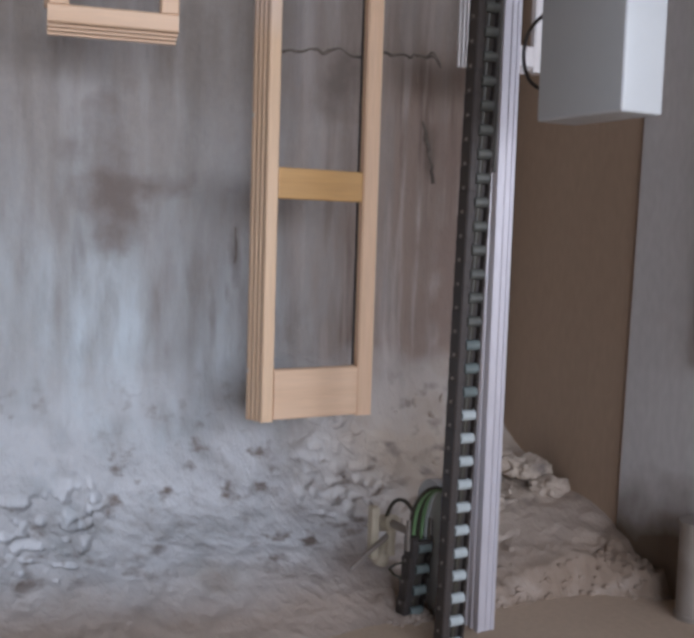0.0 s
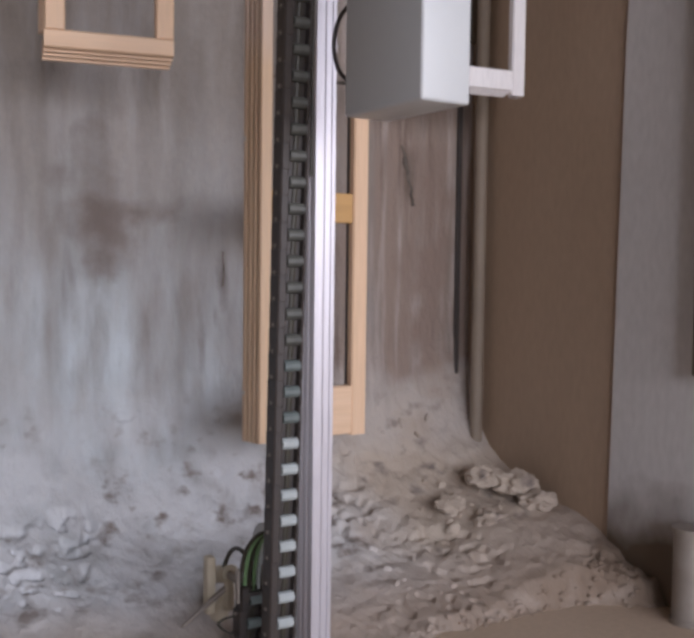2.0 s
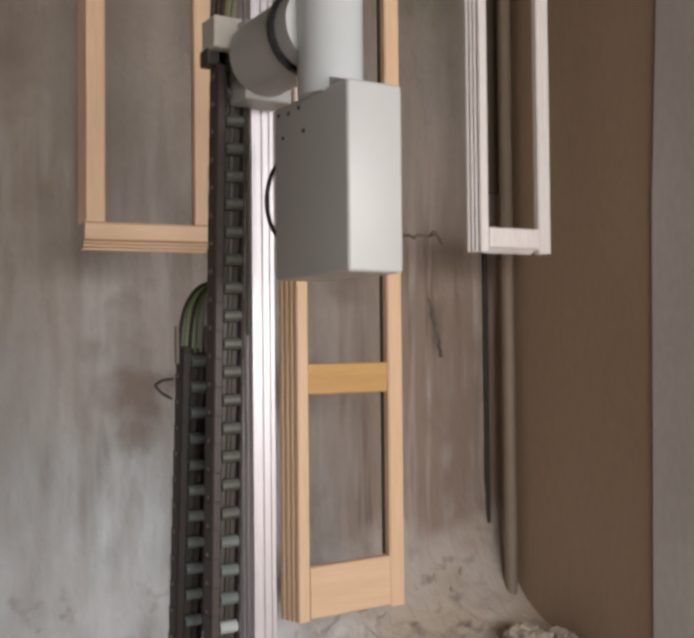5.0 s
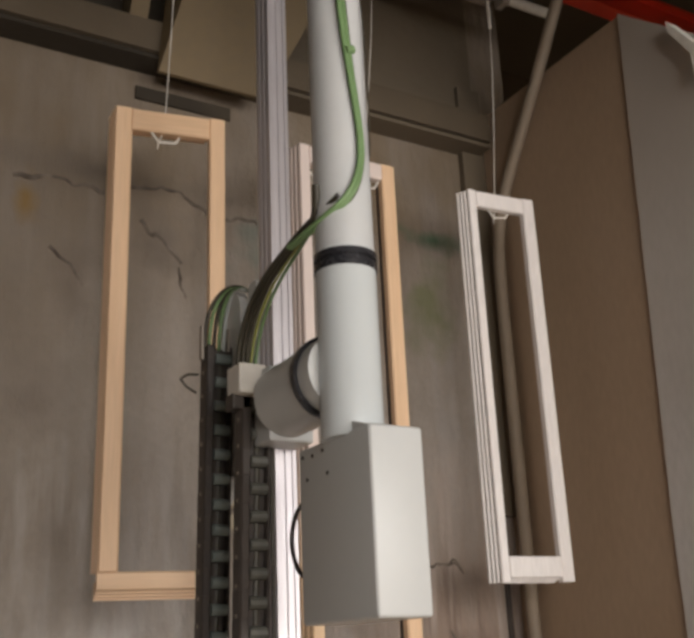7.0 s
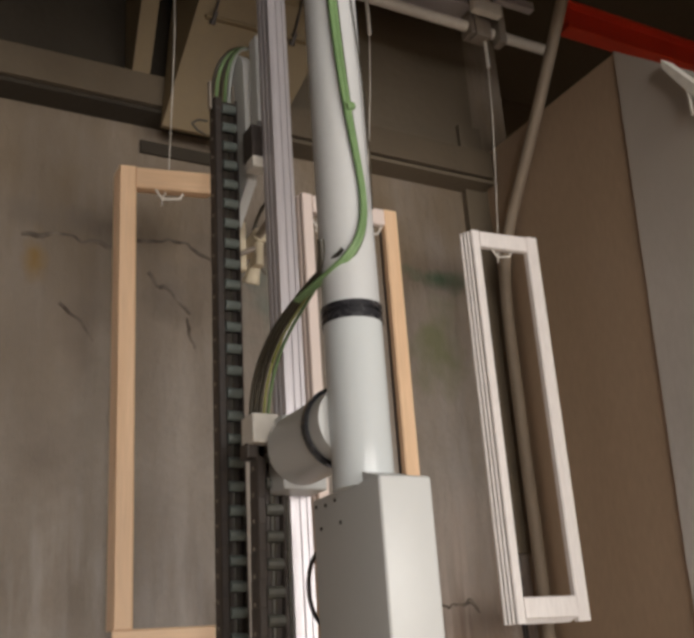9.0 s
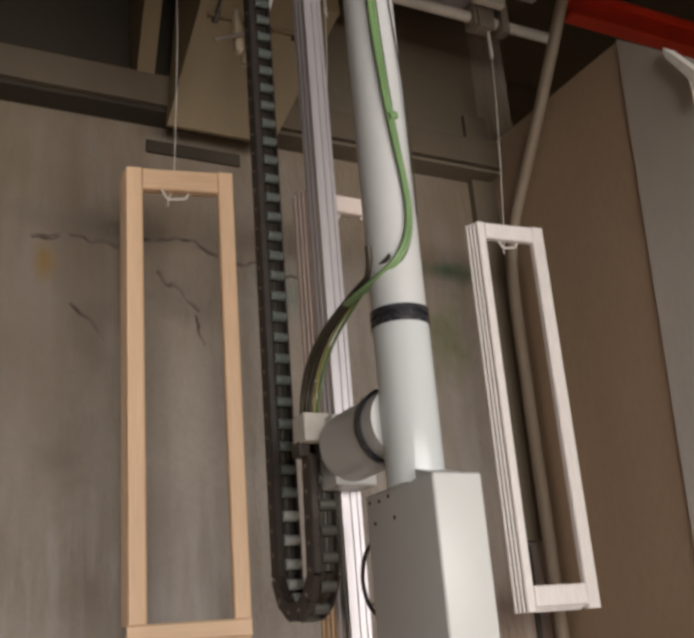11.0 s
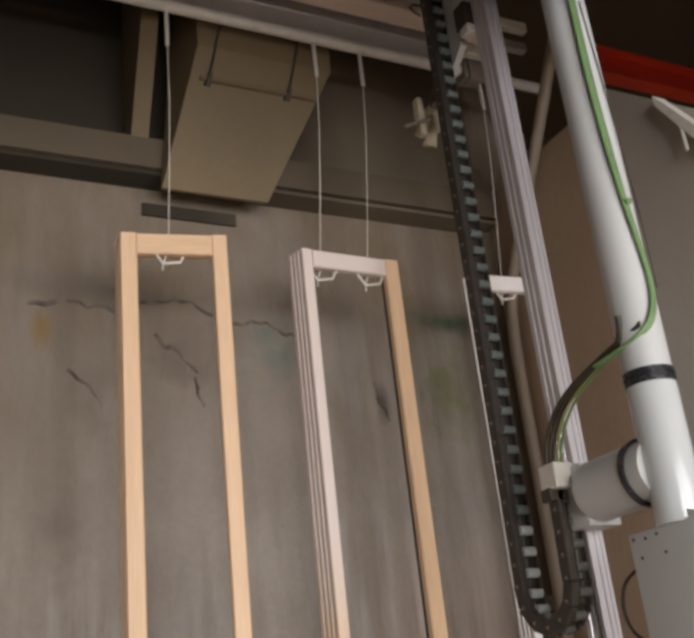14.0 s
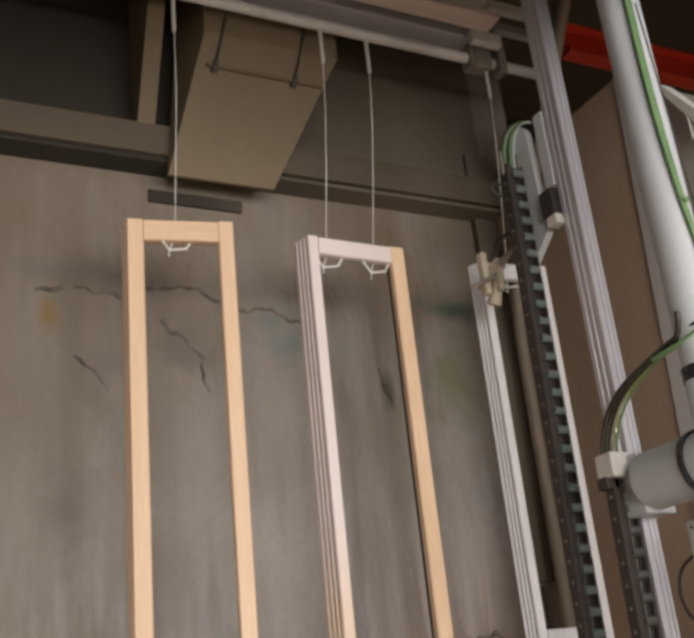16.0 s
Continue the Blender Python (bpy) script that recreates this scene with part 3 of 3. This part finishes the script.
def build_sash(name, label, xc, yaw, inner, top, bottom, bar, low_rail, mats, cross=None, d=0.066, right_bar=None, left_step=0.004, full_rail=True, low_step=0.026):
    """A hanging window sash. inner: width of the hole; top, bottom: heights of the hole."""
    sash = new(name)
    sash.matrix_basis = pose(xc, YF, 0, 0, 0, math.degrees(yaw))
    tagged(sash, label, "window frame", "frames hanging from the conveyor")
    for side, m in ((-1, mats["left"]), (1, mats["right"])):
        step = left_step if side < 0 else 0.004
        wide = right_bar if right_bar and side > 0 else bar
        out = [(side * (inner / 2 + u), v) for u, v in section(wide, d, True, step)]
        foot = bottom + 0.0004 if full_rail else bottom - low_rail
        part("stile", prism(bmesh.new(), out, "z", foot, top + bar + 0.007), m, sash)
        # dark strips added as the shade inside the stile's grooves
        for n, k in enumerate(GROOVES):
            u = inner / 2 + wide - step * (1 - n / 3) - 0.0072
            part("groove_shade", box(bmesh.new(), (min(side * u, side * (u + 0.006)), d * k + 0.001, foot + 0.001), (max(side * u, side * (u + 0.006)), d * k + 0.0053, top + bar + 0.006)), GROOVE, sash, "dark strip standing in for shade in the groove")
    out = [(v, top + u) for u, v in section(bar + 0.007, d, True, 0.001)]
    part("top_rail", prism(bmesh.new(), out, "x", -inner / 2 + 0.0005, inner / 2 - 0.0005), mats["top"], sash)
    step = low_step
    left, right = (-inner / 2 - bar + left_step * 0.8, inner / 2 + (right_bar or bar) - 0.004) if full_rail else (-inner / 2 + 0.0005, inner / 2 - 0.0005)
    out = [(v, bottom - u) for u, v in section(low_rail, d, True, step)]
    part("bottom_rail", prism(bmesh.new(), out, "x", left, right), mats["bottom"], sash)
    # the same painted shade along the bottom rail's grooves
    for n, k in enumerate(GROOVES):
        z = bottom - low_rail + step * (1 - n / 3) + 0.0012
        part("groove_shade", box(bmesh.new(), (left + 0.004, d * k + 0.001, z), (right - 0.004, d * k + 0.0053, z + 0.006)), GROOVE, sash, "dark strip standing in for shade in the groove")
    if "gasket" in mats:
        part("gasket", box(bmesh.new(), (inner / 2 - 0.001, 0.0225, bottom + 0.001), (inner / 2 + 0.012, 0.034, top - 0.001)), mats["gasket"], sash, "dark glazing gasket")
    if cross:
        part("cross_rail", box(bmesh.new(), (-inner / 2 + 0.0005, 0.004, cross[0]), (inner / 2 - 0.0005, 0.03, cross[1]), 0.003), mats["cross"], sash)
    return sash


def build_hook(x, pin, top, frame_top):
    """A thin wire from a conveyor pin through the top rail, ending in a V below it."""
    z = frame_top
    y = YF + 0.03
    bm = wire(bmesh.new(), [(pin, y, top), (x + 0.72 * (pin - x) + 0.006, y, top - 0.2), (x + 0.4 * (pin - x) + 0.006, y, (top + z) / 2 - 0.08), (x + 0.004, y, z), (x + 0.002, y, z - 0.045)], 0.0016)
    wire(bm, [(x - 0.042, y - 0.01, z - 0.05), (x - 0.018, y - 0.012, z - 0.085), (x + 0.03, y - 0.012, z - 0.076), (x + 0.046, y - 0.012, z - 0.046)], 0.0036)
    wire(bm, [(x + 0.002, y, z - 0.04), (x - 0.018, y - 0.012, z - 0.085), (x - 0.02, y - 0.012, z - 0.105)], 0.0022)
    tagged(put_mesh("hanging_hook", bm, WHITE_STEEL, smooth=True), "thin white wire hook holding a frame under the conveyor", "hook", "hooks under the conveyor")


def build_frames():
    build_sash("window_sash", "unpainted pine sash frame hanging from the conveyor by a wire", 0.817, -0.187, 0.2, 2.507, 1.397, 0.053, 0.058,
               {"left": PINE, "right": PINE, "top": PINE_RAIL, "bottom": PINE_RAIL}, d=0.072, right_bar=0.046, left_step=0.009, low_step=0.018)
    tall = build_sash("door_sash", "tall pine door frame with a cross rail, one side already primed", 1.346, 0.03, 0.242, 2.515, 0.565, 0.046, 0.132,
               {"left": HALF, "right": PINE, "top": HALF, "bottom": PINE_RAIL, "cross": DARK_PINE, "gasket": BLACK}, (0.992, 1.069), d=0.067, right_bar=0.05, left_step=0.013, full_rail=False, low_step=0.004)
    build_sash("window_sash", "white primed narrow sash frame with grooved edges hanging by a wire", 1.902, -0.09, 0.172, 2.505, 1.443, 0.046, 0.07,
               {"left": PRIMER, "right": PRIMER, "top": PRIMER, "bottom": PRIMER}, d=0.044, right_bar=0.047, left_step=0.018, full_rail=False, low_step=0.012)
    for z in PEGS:
        part("peg", rod(bmesh.new(), (-0.12 - 0.038, 0.06, z), (-0.12 - 0.048, 0.06, z), 0.006, seg=10), WHITE_STEEL, tall)
    for x, pin, top in ((0.806, 0.83, 2.567), (1.262, 1.32, 2.566), (1.418, 1.488, 2.566), (1.904, 1.962, 2.566)):
        build_hook(x, pin, 3.225, top)


def build_conveyor():
    y = YF + 0.03
    conv = tagged(put_mesh("overhead_conveyor", rod(bmesh.new(), (-2.5, y, 3.362), (2.243, y, 3.362), 0.019), WHITE_STEEL, smooth=True),
                  "white steel conveyor tube with hanging pins under aluminium rails", "conveyor")
    part("rail", box(bmesh.new(), (-2.5, YF - 0.02, 3.41), (1.93, YF + 0.08, 3.48), 0.004), ALU, conv, "dusty aluminium rail")
    part("rail", box(bmesh.new(), (-2.5, YF - 0.1, 3.55), (1.95, YF + 0.06, 3.66), 0.004), WHITE_STEEL, conv, "dusty pale upper rail")
    part("cover_plank", box(bmesh.new(), (-2.5, YF - 0.17, 3.385), (1.9, YF - 0.09, 3.41), 0.003), PLANK, conv, "pale pinkish wooden cover plank")
    for x in (0.83, 1.32, 1.488, 1.962):
        part("pin", rod(bmesh.new(), (x, y, 3.215), (x, y, 3.35), 0.0065, seg=10), WHITE_STEEL, conv, "", True)
    for x in (-0.3, 1.93):
        part("clamp", box(bmesh.new(), (x - 0.045, YF - 0.0, 3.32), (x + 0.045, YF + 0.06, 3.43), 0.005), DIRTY_STEEL, conv, "grey steel clamp")
    for x in (1.9, 2.0):
        part("upright", box(bmesh.new(), (x, YF - 0.01, 3.31), (x + 0.03, YF + 0.04, 3.8), 0.003), DIRTY_STEEL, conv, "dusty steel upright")
    for x, z, w, h, mat in ((1.86, 3.37, 0.12, 0.05, WHITE_STEEL), (1.97, 3.44, 0.16, 0.035, ALU), (1.95, 3.53, 0.2, 0.04, WHITE_STEEL)):
        part("end_bracket", box(bmesh.new(), (x, YF - 0.06, z), (x + w, YF - 0.03, z + h), 0.004), mat, conv, "pale steel end bracket")
    rail = tagged(put_mesh("red_guide_rail", box(bmesh.new(), (2.55, 2.46, 3.7), (5.0, 2.5, 3.8), 0.005), RED), "red painted steel guide rail under the dark ceiling", "guide rail")
    part("flange", box(bmesh.new(), (2.55, 2.43, 3.8), (4.95, 2.5, 3.815), 0.003), RED, rail)
    part("flange", box(bmesh.new(), (2.55, 2.43, 3.675), (4.95, 2.5, 3.7), 0.003), RED, rail)
    # conveyor bracket, set against the wall panel to fit the camera's view
    arm = prism(bmesh.new(), [(1.665, 2.9), (1.5, 2.655), (1.5, 2.62), (1.53, 2.635), (1.665, 2.865)], "x", 2.1, 2.146)
    holder = tagged(put_mesh("conveyor_bracket", arm, WHITE_STEEL), "white steel conveyor bracket with a hanging pin, set at the panel to fit the view", "bracket")
    part("pin", rod(bmesh.new(), (2.105, 1.598, 2.675), (2.105, 1.598, 2.78), 0.0055, seg=10), WHITE_STEEL, holder, "", True)


# ---- spraying robot ----
YA, RB = 1.745, 0.0975
ZA = 1.672
LINKS, PITCH = 45, 0.0512
PX, PY = 0.062, 1.432


def build_robot():
    robot = new("spray_robot")
    tagged(robot, "grey enamelled spray robot with a vertical aluminium axis and cable chain", "spray robot")
    # control box
    bm = box(bmesh.new(), (0.028, 1.325, 1.24), (0.127, 1.562, 1.53), 0.006, seg=3)
    body = part("control_box", bm, ENAMEL, robot, "light grey enamel box", True)
    for y, z in ((1.545, 1.515), (1.51, 1.512), (1.475, 1.515), (1.53, 1.475), (1.46, 1.475)):
        part("screw", rod(bmesh.new(), (0.0265, y, z), (0.03, y, z), 0.0035, seg=10), BLACK, body)
    # hanging tube
    tube = part("tube", rod(bmesh.new(), (PX, PY, 1.525), (PX, PY, 1.82), 0.053, seg=48), ENAMEL_PIPE, robot, "glossy white-grey tube", True)
    part("upper_tube", rod(bmesh.new(), (PX, PY, 1.845), (PX, PY, 4.4), 0.0515, seg=48), UPPER_PIPE, tube, "", True)
    bm = rod(bmesh.new(), (PX, PY, 1.818), (PX, PY, 1.832), 0.0555, seg=48)
    rod(bm, (PX, PY, 1.832), (PX, PY, 1.838), 0.051, seg=48)
    rod(bm, (PX, PY, 1.838), (PX, PY, 1.85), 0.0555, seg=48)
    part("clamp_ring", bm, RING, tube, "black rubber clamp ring", True)
    part("gusset", prism(bmesh.new(), [(1.335, 1.53), (1.4, 1.53), (1.4, 1.55)], "x", 0.034, 0.1), ENAMEL, tube)
    cable("loop_cable", [(0.085, 1.56, 1.475), (0.065, 1.63, 1.46), (0.055, 1.65, 1.41), (0.056, 1.65, 1.36), (0.068, 1.63, 1.31), (0.09, 1.56, 1.3)], 0.004, BLACK, body, "black looped cable")
    # joint between tube and axis
    zj = 1.648
    bm = rod(bmesh.new(), (0.06, 1.505, zj), (0.064, 1.668, zj), 0.069, seg=48)
    joint = part("joint", bm, ENAMEL, robot, "grey enamel swivel joint", True)
    part("joint_ring", rod(bmesh.new(), (0.06, 1.49, zj), (0.06, 1.504, zj), 0.075, seg=48), RING, joint, "dark seal ring", True)
    part("joint_boss", rod(bmesh.new(), (0.06, 1.45, zj), (0.06, 1.49, zj), 0.068, seg=48), ENAMEL, joint, "", True)
    part("cable_bracket", box(bmesh.new(), (-0.02, 1.7, 1.667), (0.037, 1.76, 1.726), 0.004), WHITE_STEEL, joint, "white cable bracket")
    part("slide_plate", box(bmesh.new(), (0.026, 1.668, 1.572), (0.118, 1.737, 1.716), 0.004), ENAMEL, joint)
    # aluminium axis with slots
    x0, x1, y0, y1 = 0.071, 0.116, 1.739, 1.8
    out = [(x0, y0), (x0 + 0.011, y0), (x0 + 0.013, y0 + 0.003), (x0 + 0.02, y0 + 0.003), (x0 + 0.022, y0), (x0 + 0.03, y0), (x0 + 0.031, y0 + 0.003), (x0 + 0.036, y0 + 0.003), (x0 + 0.037, y0),
           (x1, y0), (x1, y1), (x0, y1), (x0, y1 - 0.014), (x0 + 0.003, y1 - 0.016), (x0 + 0.003, y1 - 0.024), (x0, y1 - 0.026), (x0, y0 + 0.026), (x0 + 0.003, y0 + 0.024), (x0 + 0.003, y0 + 0.016), (x0, y0 + 0.014)]
    axis = part("axis_profile", prism(bmesh.new(), out, "z", 0.12, 4.4), ALU, robot, "slotted aluminium profile")
    part("axis_cable", rod(bmesh.new(), (0.064, 1.745, 1.15), (0.066, 1.745, 1.575), 0.0035, seg=8), OLIVE, axis)
    # cables from the bracket to the tube and up along it
    for k, (mat, r) in enumerate(((OLIVE, 0.0045), (OLIVE, 0.004), (OLIVE, 0.0045), (YELLOW, 0.0025), (GREEN, 0.0032))):
        dx, dy = 0.0075 * k, -0.006 * k
        cable("cable", [(-0.004 + dx, 1.745 + dy * 0.5, 1.71), (-0.006 + dx, 1.74 + dy, 1.78), (-0.005 + dx, 1.67 + dy, 1.86), (0.0 + dx * 0.8, 1.55 + dy, 1.895), (0.008 + dx * 0.6, 1.45 + dy, 1.925 + 0.004 * k), (0.025 + dx * 0.4, 1.39, 1.94 + 0.004 * k)], r, mat, tube)
    cable("cable_end", [(0.012, 1.46, 1.915), (0.01, 1.43, 1.93), (0.004, 1.425, 1.975)], 0.007, OLIVE, tube)
    for k in range(4):
        dx = 0.0055 * k
        cable("cable", [(-0.004 + dx * 0.5, 1.52, 1.892), (0.004 + dx, 1.42, 1.905), (0.03 + dx, 1.376, 1.925), (0.062 + dx * 0.6, 1.372, 1.985), (0.07 + dx * 0.4, 1.373, 2.06), (0.05 + dx * 0.6, 1.373, 2.19), (0.034 + dx, 1.376, 2.36), (0.026 + dx, 1.378, 2.6), (0.03 + dx, 1.376, 2.9), (0.026 + dx, 1.378, 3.3), (0.03 + dx, 1.376, 4.3)],
              (0.0045, 0.003, 0.005, 0.0025)[k], (GREEN, GREEN, GREEN, OLIVE)[k], tube)
    part("cable_tie", rod(bmesh.new(), (0.046, 1.371, 2.232), (0.062, 1.371, 2.238), 0.008, seg=10), GREEN, tube)
    cable("thin_cable", [(0.09, 1.378, 2.03), (0.1, 1.385, 2.15), (0.098, 1.385, 2.3), (0.075, 1.378, 2.55), (0.06, 1.376, 2.8)], 0.0015, OLIVE, tube)

    # carriage with the gun, its origin at the chain's moving end
    bm = prism(bmesh.new(), [(1.895 + 0.06 * math.cos(t), 0.075 + 0.06 * math.sin(t)) for t in np.linspace(0, math.pi, 14)] + [(1.825, -0.24), (1.945, -0.33)], "x", 0.044, 0.066)
    carriage = part("carriage", bm, ENAMEL, robot, "grey carriage plate with a rounded top")
    part("carriage_cover", box(bmesh.new(), (0.046, 1.76, -0.12), (0.063, 1.8, 0.12), 0.004), ENAMEL, carriage)
    # black block put where the carriage has a dark recess
    part("dark_recess", box(bmesh.new(), (0.028, 1.761, -0.21), (0.06, 1.815, -0.13), 0.003), BLACK, carriage, "black block standing for a dark recess")
    part("stop_block", box(bmesh.new(), (0.028, 1.758, -0.24), (0.063, 1.8, -0.212), 0.003), WHITE_STEEL, carriage, "white stop block")
    part("chain_clip", box(bmesh.new(), (-0.014, 1.875, -0.03), (0.044, 1.915, -0.008), 0.003), BLACK, carriage)
    for x in (-0.026, 0.034):
        part("clip_tab", box(bmesh.new(), (x, 1.88, -0.03), (x + 0.006, 1.892, 0.045), 0.001), DIRTY_STEEL, carriage)
    for k in range(5):
        cable("chain_cable", [(-0.014 + 0.011 * k, 1.895, -0.03), (-0.014 + 0.011 * k, 1.895, 0.05), (-0.004 + 0.011 * k, 1.875, 0.115 + 0.004 * k), (0.035, 1.845 - 0.004 * k, 0.14 - 0.004 * k), (0.05, 1.81, 0.11)], 0.0045, (OLIVE, GREEN, OLIVE, GREEN, BAR)[k], carriage)
    # spray gun beside the carriage, its shifts fitted to the camera's view
    bm = rod(bmesh.new(), (0.06, 1.96, -0.27), (0.07, 2.1, -0.28), 0.01, seg=16)
    rod(bm, (0.06, 1.955, -0.29), (0.06, 1.955, -0.22), 0.013, seg=16)
    arm = part("gun_arm", bm, DIRTY_STEEL, robot, "dusty steel gun arm", True)
    bm = rod(bmesh.new(), (0.07, 2.07, -0.275), (0.065, 2.14, -0.295), 0.021, seg=20)
    rod(bm, (0.065, 2.14, -0.295), (0.061, 2.18, -0.31), 0.015, 0.006, seg=20)
    rod(bm, (0.07, 2.08, -0.29), (0.066, 2.075, -0.36), 0.012, seg=16)
    part("spray_gun", bm, GUN, arm, "spray gun crusted with paint", True)
    part("bell", rod(bmesh.new(), (0.07, 2.09, -0.32), (0.062, 2.12, -0.39), 0.012, 0.022, seg=24, cap=False), GUN, arm, "paint-crusted bell cup", True)
    part("bracket", box(bmesh.new(), (0.018, 2.085, -0.37), (0.04, 2.115, -0.235), 0.006), GUN, arm, "upright bracket crusted with paint")
    part("nozzle_rod", rod(bmesh.new(), (0.06, 2.08, -0.31), (-0.055, 2.06, -0.375), 0.007, 0.005, seg=12), DIRTY_STEEL, arm, "thin dirty nozzle rod", True)
    cable("hose", [(0.065, 1.96, -0.23), (0.075, 2.02, -0.19), (0.07, 2.08, -0.2), (0.06, 2.09, -0.27)], 0.005, OLIVE, arm)

    loop = [(-0.026, 1.895, -0.06), (-0.05, 1.895, -0.062), (-0.064, 1.9, -0.072), (-0.05, 1.9, -0.088), (-0.03, 1.895, -0.1)]
    part("wire_loop", wire(bmesh.new(), loop, 0.0028), OLIVE, carriage, "dark bent wire loop", True)
    # cable chain: an end bracket and single links
    chain = part("cable_chain", box(bmesh.new(), (-0.022, YA - 0.019, ZA - 0.03), (0.038, YA + 0.019, ZA), 0.003), BLACK, robot, "black cable chain with grey crossbars")
    bm = bmesh.new()
    for x in (-0.022, 0.031):
        box(bm, (x, -0.019, -PITCH * 0.58), (x + (0.019 if x < 0 else 0.007), 0.019, PITCH * 0.5), 0.003, 0, 1)
    for y, m in ((-0.015, 1), (0.011, 3)):
        rod(bm, (-0.003, y + 0.004, 0), (0.031, y + 0.004, 0), 0.0115, seg=10, mat=m)
    rod(bm, (-0.0235, 0, -PITCH * 0.42), (-0.022, 0, -PITCH * 0.42), 0.004, seg=8, mat=4)
    box(bm, (-0.003, -0.004, -PITCH / 2), (0.031, 0.003, PITCH / 2), 0, 0)
    rod(bm, (-0.004, 0.002, -PITCH / 2), (-0.004, 0.002, PITCH / 2), 0.008, seg=8, mat=2)
    rod(bm, (0.016, -0.002, -PITCH / 2), (0.016, -0.002, PITCH / 2), 0.007, seg=8, mat=2)
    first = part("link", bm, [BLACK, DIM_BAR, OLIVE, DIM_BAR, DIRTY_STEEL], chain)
    # crossbars are dark, middle or pale by link and face, fitted to the camera's view
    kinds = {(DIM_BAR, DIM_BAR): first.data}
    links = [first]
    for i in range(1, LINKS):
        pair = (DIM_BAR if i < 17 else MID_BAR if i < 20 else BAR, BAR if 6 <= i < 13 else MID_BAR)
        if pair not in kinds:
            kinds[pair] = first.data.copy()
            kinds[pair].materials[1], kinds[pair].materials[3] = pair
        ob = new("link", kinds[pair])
        ob.parent = chain
        links.append(ob)
    return robot, carriage, arm, links


def build_drum():
    drum = tagged(put_mesh("metal_canister", rod(bmesh.new(), (0, 0, 0.002), (0, 0, 0.24), 0.04, seg=40), DIRTY_STEEL, smooth=True), "dusty grey metal canister standing on the floor by the wall", "canister")
    drum.matrix_basis = pose(2.1, 1.65, 0)
    for z in (0.0, 0.228):
        part("rim", rod(bmesh.new(), (0, 0, z), (0, 0, z + 0.014), 0.044, seg=40), DIRTY_STEEL, drum, "dusty metal rim", True)


build_room()
build_hood()
build_conduit()
build_heap()
build_frames()
build_conveyor()
build_drum()
ROBOT, CARRIAGE, GUN_ARM, LINK_PARTS = build_robot()

ROBOT_XZ = [(0, 1.452, -0.096), (0.5, 1.348, -0.098), (1, 1.203, -0.096), (1.5, 1.104, -0.094), (2, 0.998, -0.091), (2.5, 0.908, -0.093), (3, 0.845, -0.091), (3.3, 0.820, -0.088), (4.4, 0.770, -0.040), (5.5, 0.761, -0.005), (6, 0.769, -0.011), (6.5, 0.786, 0.003), (7, 0.785, 0.007), (7.5, 0.795, 0.017), (8, 0.793, 0.022), (8.5, 0.792, 0.027), (9, 0.803, 0.030), (9.5, 0.806, 0.028), (10.2, 0.815, 0.030), (10.7, 0.858, 0.030), (11.2, 0.935, 0.039), (11.5, 0.989, 0.041), (12, 1.101, 0.041), (12.5, 1.215, 0.051), (13, 1.333, 0.053), (13.5, 1.447, 0.074), (14, 1.537, 0.076), (14.5, 1.617, 0.078), (15, 1.667, 0.079), (15.5, 1.685, 0.076), (16, 1.692, 0.074)]
CARRIAGE_Z = [(0, 0.290), (0.5, 0.271), (1, 0.257), (1.5, 0.256), (2, 0.274), (2.5, 0.346), (3, 0.461), (3.5, 0.638), (4, 0.807), (4.5, 0.955), (5, 1.126), (5.5, 1.293), (6, 1.486), (6.5, 1.655), (7, 1.825), (7.5, 2.009), (8, 2.185), (8.5, 2.375), (9, 2.574), (9.5, 2.746), (10, 2.930), (10.5, 3.104), (11, 3.217), (11.5, 3.256), (12, 3.286), (12.5, 3.273), (13, 3.263), (13.5, 3.285), (14, 3.277), (14.5, 3.180), (15, 3.017), (15.5, 2.831), (16, 2.637)]
# x and z of the gun beside the carriage
GUN_XZ = [(0, -0.03, 0.27), (3.2, -0.02, 0.26), (5.3, 0.11, 0.02), (9.2, 0.11, 0), (11.3, 0, 0), (14, 0.01, -0.05), (16, -0.03, 0.03)]


def link_pose(s, z_end):
    """Pose of a link at the length s along the chain, whose moving end is at the height z_end."""
    total = LINKS * PITCH
    a = (total - math.pi * RB + ZA - z_end) / 2
    zc = ZA - a
    low = 0.02 - 0.02 * a          # the hanging run leans a little away from the mast, to fit the camera's view
    if s < a:
        return pose(0.02 - 0.02 * s, YA, ZA - s)
    if s < a + math.pi * RB:
        th = (s - a) / RB
        return pose(low + 0.008 * th / math.pi, YA + RB - RB * math.cos(th), zc - RB * math.sin(th), math.degrees(th))
    rise = s - a - math.pi * RB
    return pose(low + 0.008 + (0.02 - low) * rise / (total - a - math.pi * RB), YA + 2 * RB, zc + rise, 180)


def motions():
    walk(ROBOT, [(t, pose(x, 0, z)) for t, x, z in ROBOT_XZ])
    walk(CARRIAGE, [(t, pose(0.02, 0.045, z)) for t, z in CARRIAGE_Z])
    ts, zs = zip(*CARRIAGE_Z)
    gt, gx, gz = zip(*GUN_XZ)
    walk(GUN_ARM, [(t, pose(float(np.interp(t, gt, gx)), 0, float(np.interp(t, ts, zs) + np.interp(t, gt, gz)))) for t in np.arange(0, 16.01, 0.5)])
    for i, ob in enumerate(LINK_PARTS):
        s = (i + 0.5) * PITCH
        walk(ob, [(t, link_pose(s, float(np.interp(t, ts, zs)))) for t in np.arange(0, 16.01, 0.25)])


motions()
